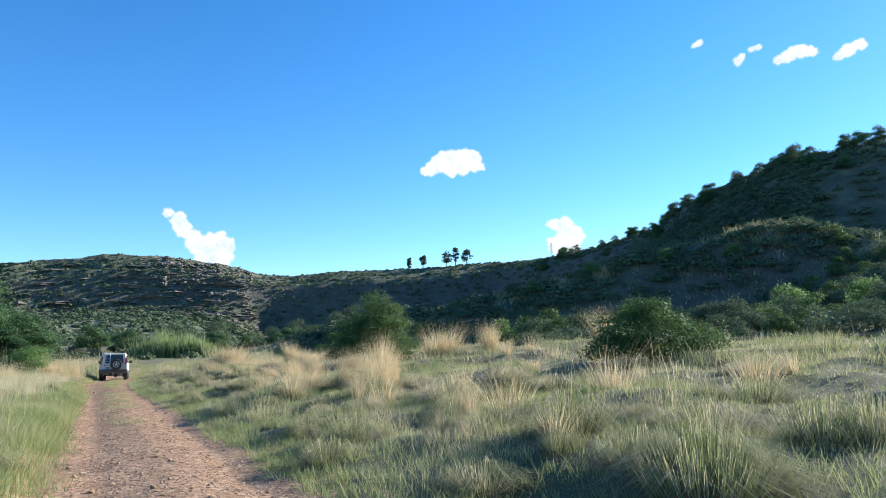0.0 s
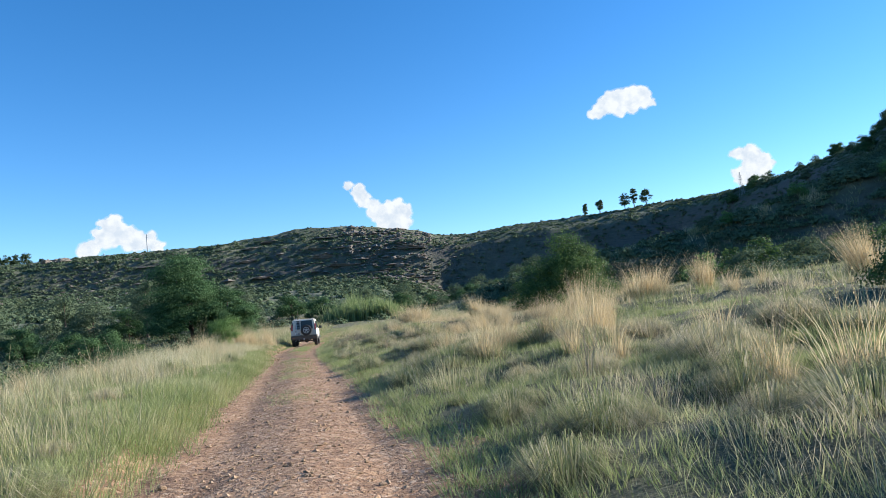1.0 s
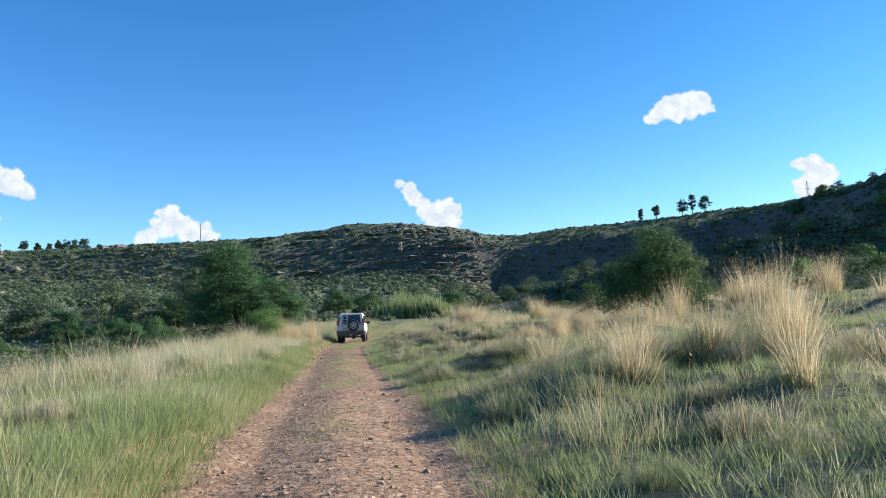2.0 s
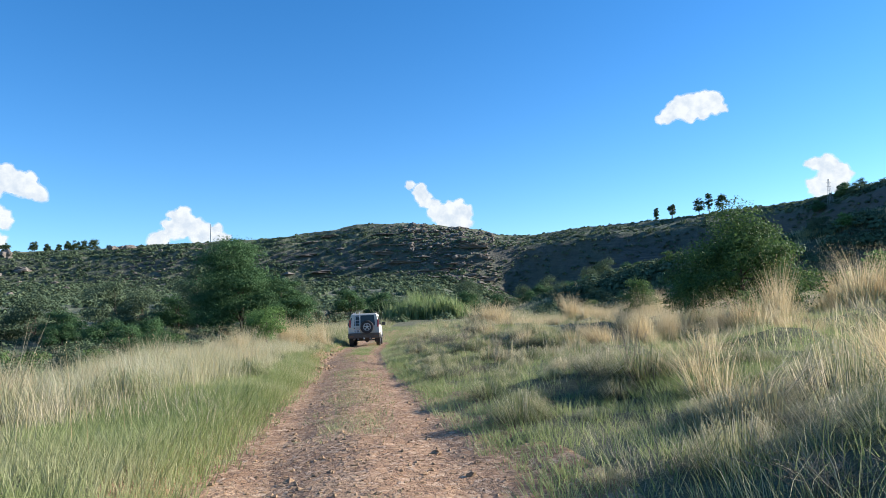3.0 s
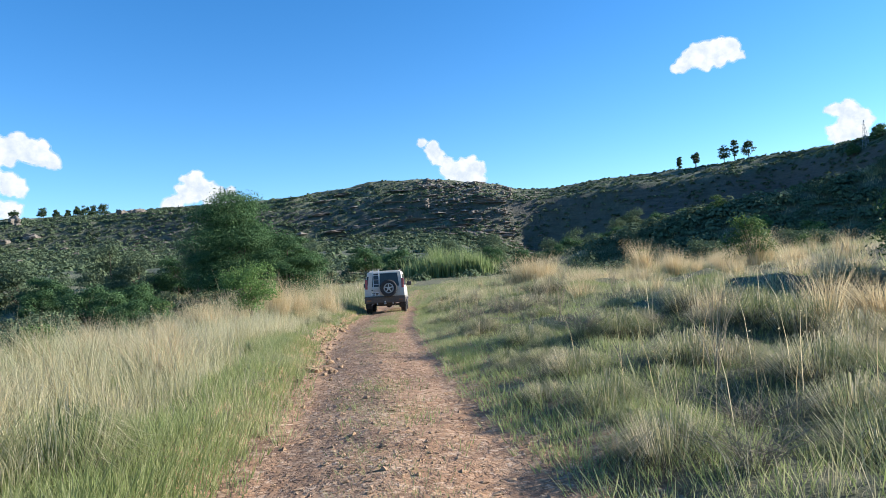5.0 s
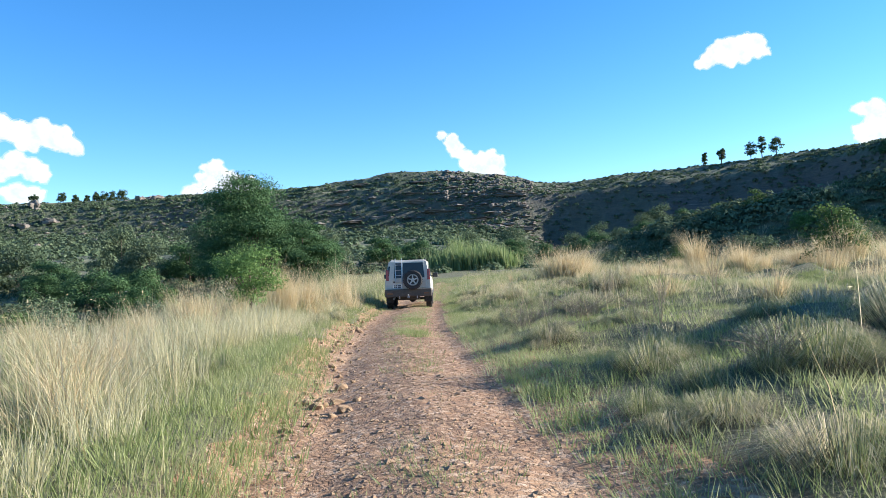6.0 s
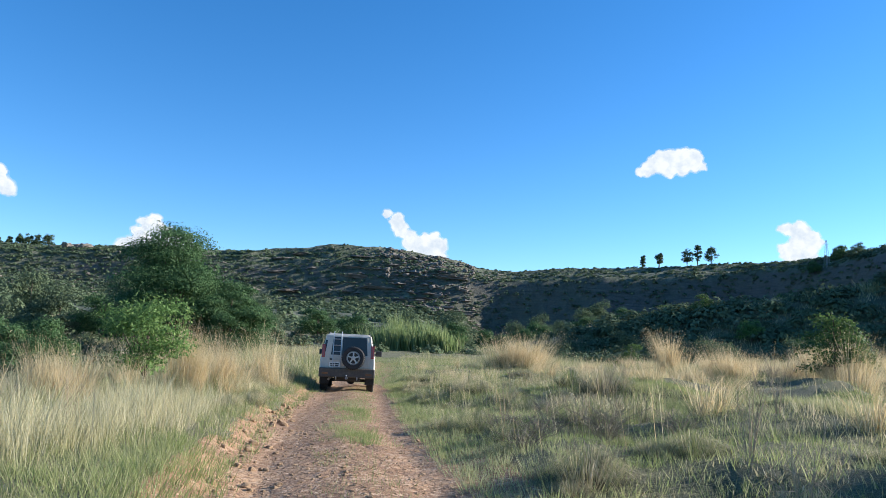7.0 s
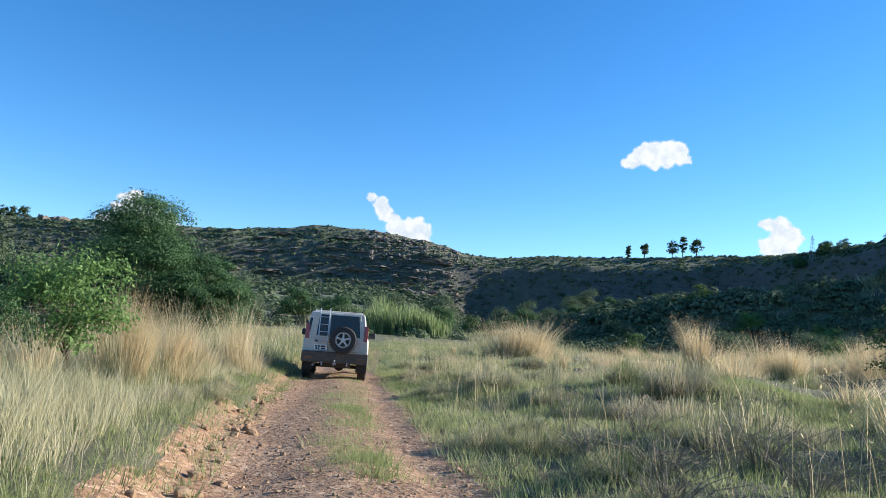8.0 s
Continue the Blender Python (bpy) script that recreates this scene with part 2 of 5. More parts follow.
TWIG = surface_material("dead_twigs", ((0.3, (0.22, 0.165, 0.10)), (0.7, (0.42, 0.34, 0.22))), 3.0, 30, 0.9, 0.3, 0.01)

BRUSHWOOD = surface_material("dead_brushwood", ((0.3, (0.13, 0.105, 0.07)), (0.7, (0.30, 0.25, 0.17))), 3.0, 30, 0.95, 0.3, 0.01)


# ---- numeric noise and mesh helpers ----
def value_noise(x, y, seed):
    table = np.random.RandomState(seed).rand(256, 256)
    xi, yi = np.floor(x).astype(int), np.floor(y).astype(int)
    fx, fy = x - xi, y - yi
    fx, fy = fx * fx * (3 - 2 * fx), fy * fy * (3 - 2 * fy)
    a, b = table[xi % 256, yi % 256], table[(xi + 1) % 256, yi % 256]
    c, d = table[xi % 256, (yi + 1) % 256], table[(xi + 1) % 256, (yi + 1) % 256]
    return (a * (1 - fx) + b * fx) * (1 - fy) + (c * (1 - fx) + d * fx) * fy


def fbm(x, y, size, seed, octaves=4):
    """Noise about zero, within about one either way; size in metres."""
    out, amp = 0.0, 0.5
    for k in range(octaves):
        out = out + amp * (value_noise(x / size * 2**k + 17.3 * k, y / size * 2**k + 5.1 * k, seed + k) - 0.5) * 2
        amp *= 0.5
    return out


def ease(x, a, b):
    t = np.clip((x - a) / (b - a), 0, 1)
    return t * t * (3 - 2 * t)


def array_mesh(name, v, f, smooth=False):
    me = bpy.data.meshes.new(name)
    v, f = np.asarray(v, np.float32), np.asarray(f, np.int32)
    me.vertices.add(len(v))
    me.vertices.foreach_set("co", v.ravel())
    me.loops.add(f.size)
    me.loops.foreach_set("vertex_index", f.ravel())
    me.polygons.add(len(f))
    me.polygons.foreach_set("loop_start", np.arange(0, f.size, f.shape[1], dtype=np.int32))
    me.polygons.foreach_set("use_smooth", np.full(len(f), smooth))
    me.update(calc_edges=True)
    return me


def bm_mesh(name, bm, smooth=False):
    me = bpy.data.meshes.new(name)
    bmesh.ops.recalc_face_normals(bm, faces=bm.faces)
    for f in bm.faces:
        f.smooth = smooth
    bm.to_mesh(me)
    bm.free()
    return me


def part(name, data, material, parent=None, label="", smooth=False):
    """One mesh object, under a thing or a part where one is given."""
    me = bm_mesh(name, data, smooth) if isinstance(data, bmesh.types.BMesh) else data
    if not me.materials:
        me.materials.append(material)
    ob = new(name, me)
    if parent is not None:
        ob.parent = parent
    return tagged(ob, label)


# ---- the lie of the land ----
def road_centre(y):
    return np.interp(y, [-60, 0, 10, 20, 30, 40, 46, 52, 66, 80, 110], [0.9, 0.85, 0.75, 0.6, 0.45, 0.22, 0.3, 0.6, 1.4, 2.4, 6.0])


def road_half(y):
    """Half the width of the bare track."""
    return np.interp(y, [0, 10, 18, 25, 30, 37, 42, 48, 56, 80], [1.38, 1.36, 1.32, 1.24, 1.18, 1.22, 1.28, 1.36, 1.38, 1.4])


SKY_AZ = [-180, -110, -60, -40, -26, -20, -16, -9.5, -4, -0.4, 3.6, 8, 11, 13, 17.7, 22, 28, 32.5, 35.5, 37.6, 40, 44.6, 46, 48.5, 53, 57, 63, 68, 80, 120, 180]
SKY_EL = [2.5, 3.0, 4.6, 5.6, 5.95, 6.15, 6.5, 6.8, 7.2, 7.9, 7.85, 7.2, 6.5, 6.35, 6.7, 6.75, 6.9, 7.1, 7.4, 7.8, 8.5, 9.4, 10.5, 11.4, 12.7, 13.5, 14.0, 11.5, 5.0, 3.0, 2.5]


def land(x, y):
    """Height of the ground at x, y (arrays)."""
    x, y = np.asarray(x, float), np.asarray(y, float)
    d = x - road_centre(y)
    half = road_half(y)
    d = d - np.sign(d) * (half - 1.5) * np.clip(np.abs(d) / half, 0, 1)
    base = np.interp(d, [-120, -60, -40, -20, -11, -7, -3, -1.95, -1.5, 0, 1.5, 2.0, 2.8, 4.0, 10, 16, 25, 40, 90],
                     [-1.5, -2.4, -2.3, -1.8, -0.9, 0.25, 0.30, 0.22, 0.0, 0.02, 0.0, 0.10, 0.22, 0.32, 0.50, 0.9, 1.5, 2.5, 4.0])
    base = base + np.interp(y, [-20, 40, 52, 62, 80, 110, 140], [0, 0, -0.08, -0.12, -0.1, 0.1, 0.5])
    off_road = ease(np.abs(d), 1.6, 3.0)
    base = base + off_road * (0.36 * fbm(x, y, 2.6, 11, 3) * ease(np.abs(d), 2.6, 6.5) + (0.12 + 0.3 * ease(d, 1.5, 2.3) * (1 - ease(d, 16, 24))) * fbm(x, y, 1.7, 13, 3) + 0.26 * fbm(x, y, 9, 21))
    rx, ry = x, y - 18.0
    r, az = np.hypot(rx, ry), np.degrees(np.arctan2(rx, ry))
    top = np.interp(az, SKY_AZ, SKY_EL)
    rim = np.interp(az, [-180, -60, -26, -10, 10, 30, 37, 42, 48, 57, 70, 110, 180], [420, 430, 420, 385, 370, 390, 340, 270, 215, 175, 165, 260, 420])
    spur = np.interp(az, [-180, -60, -20, 0, 10, 13, 17, 21, 28, 35, 45, 57, 70, 110, 180], [0.3, 0.6, 0.2, -0.2, -0.1, 0.7, 2.0, 3.0, 4.3, 5.2, 7.6, 9.6, 5.5, 2.0, 0.3])
    foot = top * np.interp(az, [-180, -60, -26, -12, -6, 10, 20, 35, 45, 57, 180], [0.6, 0.62, 0.66, 0.6, 0.52, 0.52, 0.66, 0.80, 0.88, 0.92, 0.6])
    foot_face = ease(az, 8, 14) * (1 - ease(az, 36, 42))
    brow = top - np.interp(az, [-30, -12, -4, 6, 12, 30, 40, 60], [0.35, 0.5, 1.0, 1.0, 0.6, 0.5, 0.3, 0.2])
    z40 = np.interp(az, [-180, -90, -20, 0, 10, 20, 60, 120, 180], [-0.5, -1.8, -1.2, -0.1, 0.2, 0.9, 3.0, 2.0, -0.5])
    face = ease(az, 4, 13) * (1 - ease(az, 36, 44))
    cut = ease(az, 8, 18) * (1 - ease(az, 56, 72))
    z70 = z40 * (1 - cut) + cut * np.minimum(z40 - 0.8, 0.9) + (1 - cut) * (1.2 + 105.0 * np.tan(np.radians(spur)) - z40) * 0.45
    flat = spur * (1 - face) + face * np.clip(spur * 0.8, 0.3, 2.4)
    steep = ease(az, 36, 44) * (1 - ease(az, 72, 84))
    low = (spur + (foot - spur) * (0.72 - 0.68 * steep)) * (1 - face) + face * (flat + 0.25)
    foot = foot * (1 - foot_face) + foot_face * (flat + 0.7)
    behind = (spur + (low - spur) * 0.3) * (1 - cut) + cut * (np.minimum(spur, low) - 1.1)
    up = lambda rr, el: 1.2 + rr * np.tan(np.radians(el))
    z94 = z70 + (up(105.0, spur) - z70) * (0.686 - 0.47 * cut)
    rs = [np.full_like(r, 40.0), np.full_like(r, 70.0), np.full_like(r, 94.0), np.full_like(r, 105.0), np.full_like(r, 124.0), rim * 0.80, rim * 0.885, rim * 0.925, rim, rim + 140, rim + 4000]
    zs = [z40, z70, z94, up(105.0, spur), up(124.0, behind), up(rim * 0.80, low), up(rim * 0.885, foot), up(rim * 0.925, brow * 0.985), up(rim, top), up(rim, top) + 1.0, up(rim, top) - 30]
    hill = np.where(r < 40, z40, zs[-1])
    for k in range(len(rs) - 1):
        f = np.clip((r - rs[k]) / (rs[k + 1] - rs[k]), 0, 1)
        hill = np.where((r >= rs[k]) & (r < rs[k + 1]), zs[k] + (zs[k + 1] - zs[k]) * f, hill)
    rough = ease(r, 60, 200) * np.where(r > rim * 0.97, 0.45, 1.0)
    hill = hill + rough * (2.6 * fbm(x, y, 48, 31) + 1.0 * fbm(x, y, 13, 41, 3))
    # ledges of the sandstone band
    band = ease(r, rim * 0.85, rim * 0.885) * (1 - ease(r, rim * 0.985, rim * 1.01))
    step = 3.8
    q = hill / step + 0.8 * fbm(x, y, 45, 51, 4)
    hill = hill + band * (0.45 + 0.4 * ease(az, -12, -6) - 0.5 * ease(az, 6, 14)) * step * (np.floor(q) + ease(q - np.floor(q), 0.62, 0.95) - q + 0.25)
    w = ease(r, 42, 88)
    w = np.where(np.abs(az) > 100, ease(r, 60, 160), w)
    return base * (1 - w) + hill * w


def grid_axis(lo, hi, step, out_lo, out_hi, grow):
    mid = list(np.arange(lo, hi + 1e-6, step))
    for sign, end, lim in ((1, hi, out_hi), (-1, lo, out_lo)):
        s, p = step, end
        while abs(p) < abs(lim) and (p - lim) * sign < 0:
            s = min(s * grow, 6.5 if abs(p) < 470 else s * 1.35)
            p += sign * s
            mid.append(p)
    return np.array(sorted(mid))


gx, gy = grid_axis(-13, 22, 0.55, -3800, 3800, 1.06), grid_axis(-2, 78, 0.55, -3800, 3800, 1.06)
gx = np.array(sorted([*[a for a in gx if not -2.9 < a < 4.2], *np.arange(-2.85, 4.2, 0.2)]))
gx = np.array(sorted([*gx, *[(a + b) / 2 for a, b in zip(gx, gx[1:]) if -190 < a < 260 and b - a > 4]]))
gy = np.array(sorted([*gy, *[a + (b - a) * k / 3 for a, b in zip(gy, gy[1:]) if 310 < a < 415 for k in (1, 2)]]))
gx = np.array([a for k, a in enumerate(gx) if -330 < a < 330 or k % 2])
gy = np.array([a for k, a in enumerate(gy) if a > -16 or k % 3 == 0])
X, Y = np.meshgrid(gx, gy)
Z = land(X, Y) - 0.22 * (np.abs(X - road_centre(Y)) < road_half(Y) + 0.05) * (Y > -14) * (Y < 90)
nx, ny = len(gx), len(gy)
GROUND_Z = Z
ids = np.arange(nx * ny).reshape(ny, nx)
quads = np.stack([ids[:-1, :-1], ids[:-1, 1:], ids[1:, 1:], ids[1:, :-1]], -1).reshape(-1, 4)
ground = part("ground", array_mesh("ground", np.stack([X, Y, Z], -1).reshape(-1, 3), quads, True), GROUND)
tagged(ground, "rolling dry grassland rising to rocky sandstone hills", "ground", "", "structure")


def surface(x, y):
    """Height of the built ground sheet, between its corners; on the track the land itself."""
    x, y = np.asarray(x, float), np.asarray(y, float)
    i, j = np.clip(np.searchsorted(gx, x) - 1, 0, nx - 2), np.clip(np.searchsorted(gy, y) - 1, 0, ny - 2)
    u, v = (x - gx[i]) / (gx[i + 1] - gx[i]), (y - gy[j]) / (gy[j + 1] - gy[j])
    z = (GROUND_Z[j, i] * (1 - u) + GROUND_Z[j, i + 1] * u) * (1 - v) + (GROUND_Z[j + 1, i] * (1 - u) + GROUND_Z[j + 1, i + 1] * u) * v
    return np.where(np.abs(x - road_centre(y)) < 2.2, land(x, y), z)


# ---- the track ----
def road_height(x, y):
    d = x - road_centre(y)
    ruts = -0.032 * (np.exp(-((d - 0.78) / 0.24) ** 2) + np.exp(-((d + 0.78) / 0.24) ** 2)) + 0.035 * np.exp(-((d / 0.35) ** 2))
    wash = -0.022 * np.exp(-((d + road_half(y) - 0.3) / 0.2) ** 2) * ease(y, 33, 37) * (1 - ease(y, 50, 54))
    grit = 0.022 * fbm(x, y, 0.35, 61, 3) + 0.035 * fbm(x, y, 1.6, 71, 3)
    return land(x, y) + ruts + wash + grit


rd, ry_ = np.linspace(-2.25, 2.25, 64), np.concatenate([np.arange(-14, 2, 0.4), np.arange(2, 66, 0.085), np.arange(66, 92, 0.4)])
D, Y = np.meshgrid(rd, ry_)
wobble = 0.18 * fbm(Y * 0 + 3, Y, 2.5, 81, 3)
X = D * (road_half(Y) + 0.45) / 1.95 + road_centre(Y) + wobble * (D / 2.25)
Z = road_height(X, Y) - 0.25 * ease(np.abs(D), 1.85, 2.25)
ids = np.arange(X.size).reshape(X.shape)
quads = np.stack([ids[:-1, :-1], ids[:-1, 1:], ids[1:, 1:], ids[1:, :-1]], -1).reshape(-1, 4)
road = part("road", array_mesh("road", np.stack([X, Y, Z], -1).reshape(-1, 3), quads, True), ROAD)
tagged(road, "rutted red gravel farm track with stones and a grassy middle", "road", "", "structure")


# ---- plants ----
def blade_arrays(p, h, w, lean, face):
    """Tapered, bent blades: bases p, heights h, widths w, sideways reach of the tips, facing angles."""
    n = len(p)
    side = np.stack([np.cos(face), np.sin(face), np.zeros(n)], 1) * (w / 2)[:, None]
    reach = np.concatenate([lean, np.zeros((n, 1))], 1)
    up = np.zeros((n, 3))
    up[:, 2] = h
    mid, tip = p + up * 0.58 + reach * 0.36, p + up + reach
    v = np.stack([p - side, p + side, mid + side * 0.8, mid - side * 0.8, tip], 1).reshape(-1, 3)
    f = (np.arange(n)[:, None, None] * 5 + np.array([[0, 1, 2], [0, 2, 3], [3, 2, 4]])[None]).reshape(-1, 3)
    return v, f


def sliver_arrays(p, h, w, lean, face):
    """Short blades of one pointed face each."""
    n = len(p)
    side = np.stack([np.cos(face), np.sin(face), np.zeros(n)], 1) * (w / 2)[:, None]
    tip = p + np.concatenate([lean, h[:, None]], 1)
    return np.stack([p - side, p + side, tip], 1).reshape(-1, 3), np.arange(3 * n).reshape(-1, 3)


def tufts(rng, x, y, z, count, height, spread, radius, width, wind=(-0.06, -0.02), shape=blade_arrays):
    """Blades of tufts that stand at x, y, z; arrays give each tuft's height, spread, radius and blade width."""
    k = np.repeat(np.arange(len(x)), count)
    n = len(k)
    turn, rad = rng.uniform(0, 2 * np.pi, n), np.sqrt(rng.rand(n))
    way = np.stack([np.cos(turn), np.sin(turn)], 1)
    h = height[k] * rng.uniform(0.55, 1.15, n)
    p = np.stack([x[k] + way[:, 0] * rad * radius[k], y[k] + way[:, 1] * rad * radius[k], z[k] - 0.03], 1)
    lean = way * (h * spread[k] * (0.25 + rad * rng.uniform(0.4, 1.3, n)))[:, None] + np.array(wind) * h[:, None] + rng.normal(0, 0.07, (n, 2)) * h[:, None]
    return shape(p, h, width[k] * rng.uniform(0.7, 1.3, n), lean, rng.uniform(0, np.pi, n))


def leaf_arrays(rng, c, out, size, narrow=0.55):
    """Pointed four-cornered leaves at c that face roughly out."""
    n = len(c)
    nrm = out + rng.normal(0, 0.55, (n, 3))
    nrm /= np.linalg.norm(nrm, axis=1)[:, None] + 1e-9
    t = np.cross(nrm, rng.normal(0, 1, (n, 3)))
    t /= np.linalg.norm(t, axis=1)[:, None] + 1e-9
    b = np.cross(nrm, t)
    s = (size * rng.uniform(0.6, 1.35, n))[:, None]
    v = np.stack([c - t * s, c - b * s * narrow, c + t * s, c + b * s * narrow], 1).reshape(-1, 3)
    return v, np.arange(4 * n).reshape(-1, 4)


def flake_arrays(rng, c, out, size):
    """Three-cornered sprays of small leaves at c that face roughly out."""
    n = len(c)
    nrm = out + rng.normal(0, 0.5, (n, 3))
    nrm /= np.linalg.norm(nrm, axis=1)[:, None] + 1e-9
    t = np.cross(nrm, rng.normal(0, 1, (n, 3)))
    t /= np.linalg.norm(t, axis=1)[:, None] + 1e-9
    b = np.cross(nrm, t)
    s = (size * rng.uniform(0.6, 1.4, n))[:, None]
    v = np.stack([c + t * s, c - t * s * 0.6 + b * s * 0.75, c - t * s * 0.5 - b * s * 0.7], 1).reshape(-1, 3)
    return v, np.arange(3 * n).reshape(-1, 3)


def ball(rng, n):
    d = rng.normal(0, 1, (n, 3))
    return d / np.linalg.norm(d, axis=1)[:, None]


def tube(bm, points, radii, sides=7):
    """A tapered limb along points."""
    rings = []
    for i, (p, r) in enumerate(zip(points, radii)):
        ahead = (Vector(points[min(i + 1, len(points) - 1)]) - Vector(points[max(i - 1, 0)])).normalized()
        q = ahead.to_track_quat("Z", "Y")
        rings.append([bm.verts.new(Vector(p) + q @ Vector((r * math.cos(2 * math.pi * k / sides), r * math.sin(2 * math.pi * k / sides), 0))) for k in range(sides)])
    for a, b in zip(rings, rings[1:]):
        for k in range(sides):
            bm.faces.new((a[k], a[(k + 1) % sides], b[(k + 1) % sides], b[k]))
    bm.faces.new(rings[0][::-1])
    bm.faces.new(rings[-1])


def tree(name, label, category, place, height, width, leaves, leaf, material, seed, stem=0.25, blobs=26, squash=0.8, lean=(0, 0), bark=None, narrow=0.55, group="", top_pull=0.0, clump=1.0):
    """A stem with limbs and a crown of clumps of single leaves; stem: the share of the height that is bare."""
    rng = np.random.RandomState(seed)
    x, y = place[:2]
    z = place[2] if len(place) > 2 else float(surface(np.array([x]), np.array([y]))[0])
    base = new(name)
    base.matrix_world = pose(x, y, z - 0.05)
    tagged(base, label, category, group)
    low = height * stem
    cz, half = (height + low) / 2, (height - low) / 2
    d = ball(rng, blobs)
    rad = rng.uniform(0.35, 1.0, blobs) ** 0.6
    centre = d * rad[:, None] * np.array([width / 2, width / 2, half]) * 0.78
    if stem < 0.08:
        centre[:, 2] = np.abs(d[:, 2]) * rad * height * 0.78 - cz + 0.12 * height
    pinch = 1 - top_pull * np.clip(centre[:, 2] / half, -0.3, 1)
    centre[:, :2] *= pinch[:, None]
    centre[:, 2] += cz
    centre[:, :2] += np.array(lean) * ((centre[:, 2] - low) / height)[:, None]
    size = clump * rng.uniform(0.16, 0.34, blobs) * (min(width, height) if stem >= 0.08 else math.sqrt(width * height) * 0.9) * (1 - 0.35 * top_pull * np.clip((centre[:, 2] - cz) / half, 0, 1))
    bm = bmesh.new()
    thick = 0.035 * height * (0.6 if stem < 0.15 else 1.0)
    bend = rng.normal(0, 0.03 * height, 2)
    trunk = [(0, 0, 0), (bend[0] * 0.5, bend[1] * 0.5, low * 0.6), (bend[0], bend[1], low + 0.15 * height), (bend[0] + lean[0] * 0.6, bend[1] + lean[1] * 0.6, height * 0.78)]
    tube(bm, trunk, [thick * 1.25, thick, thick * 0.8, thick * 0.2], 8)
    for k in rng.choice(blobs, min(blobs, 11), False):
        a = Vector(trunk[1]).lerp(Vector(trunk[3]), rng.uniform(0.05, 0.6))
        e = Vector(centre[k])
        m = a.lerp(e, 0.55) + Vector((0, 0, 0.05 * height * rng.uniform(0.2, 1)))
        tube(bm, [a, m, e], [thick * 0.45, thick * 0.28, thick * 0.08], 5)
    part("trunk", bm, bark or BARK, base, "", True)
    k = rng.choice(blobs, leaves, p=size**2 / (size**2).sum())
    dirs = ball(rng, leaves)
    dirs[:, 2] = np.where(dirs[:, 2] < -0.3, -dirs[:, 2] * 0.5, dirs[:, 2])
    wob = 1 + 0.28 * fbm(dirs[:, 0] * 4 + k * 7.1, dirs[:, 1] * 4 + dirs[:, 2] * 3, 1.3, seed % 50, 3)
    c = centre[k] + dirs * (size[k] * wob * rng.uniform(0.5, 1.0, leaves))[:, None] * np.array([1, 1, squash])
    c[:, 2] = np.maximum(c[:, 2], 0.06 + 0.05 * rng.rand(leaves))
    v, f = leaf_arrays(rng, c, dirs * 0.8 + np.array([0, 0, 0.35]), leaf, narrow)
    part("crown", array_mesh("crown", v, f), material, base)
    return base


def at_ground(x, y, sink=0.0):
    return float(surface(np.array([x]), np.array([y]))[0]) - sink


# open places where only short turf grows: x, y and half-lengths
OPEN = [(8.6, 42.8, 2.0, 2.6), (6.4, 11.2, 1.9, 2.0), (5.0, 20.4, 1.3, 2.4), (7.2, 46.5, 1.6, 2.0), (-3.0, 20.0, 1.0, 2.0), (-1.7, 27.0, 0.8, 2.6), (-1.7, 21.5, 0.7, 2.2)]


def open_patch(x, y):
    out = np.zeros_like(x)
    for px, py, ax, ay in OPEN:
        out = np.maximum(out, 1 - ease(np.hypot((x - px) / ax, (y - py) / ay) + 0.35 * fbm(x, y, 1.5, 151, 3), 0.5, 1.1))
    return out


# the meadow: many tufts, thicker beside the track
def meadow(rng, n, x0, x1, y0, y1, blades, wide, tall=1.0, full=False):
    y = rng.uniform(y0, y1, n)
    x = rng.uniform(x0, x1, n) if blades < 14 else np.clip(rng.normal(0.9, 5.2, n), -14, 16)
    d = x - road_centre(y)
    edge = road_half(y) - 0.02 + 0.3 * (d < 0) * ease(y, 34, 38) * (1 - ease(y, 52, 58)) + 0.28 * fbm(x * 0 + np.sign(d) * 40, y, 1.8, 91, 3)
    clear = np.abs(d) > edge
    patch = fbm(x, y, 3.2, 101, 3)
    lump = fbm(x, y, 1.3, 103, 2)
    thin = full | (patch > -0.55) | (rng.rand(n) < 0.4)
    keep = clear & thin & (open_patch(x, y) < rng.uniform(0.2, 0.9, n))
    x, y, d, patch, lump = x[keep], y[keep], d[keep], patch[keep], lump[keep]
    near = np.where(d < 0, ease(-d, 1.3, 3.6), ease(d, 1.1, 2.6))
    h = (0.15 + 0.19 * near) * (0.7 + 1.1 * np.clip(patch, -0.2, 0.6)) * np.exp(1.35 * lump)
    h = h * np.where(d < 0, 0.85 + 0.4 * ease(y, 18, 30), 0.52) * tall * np.exp(rng.normal(0, 0.32, len(x)))
    return tufts(rng, x, y, surface(x, y), blades, h, np.full(len(x), 0.5), rng.uniform(0.06, 0.26, len(x)), np.clip(0.0028 + 0.0007 * np.abs(d), 0.0038, 0.012) if wide < 0.02 else np.full(len(x), wide), shape=blade_arrays if wide < 0.02 else sliver_arrays)


def join_arrays(sets):
    v, f, at = [], [], 0
    for a, b in sets:
        v.append(a)
        f.append(b + at)
        at += len(a)
    return np.concatenate(v), np.concatenate(f)


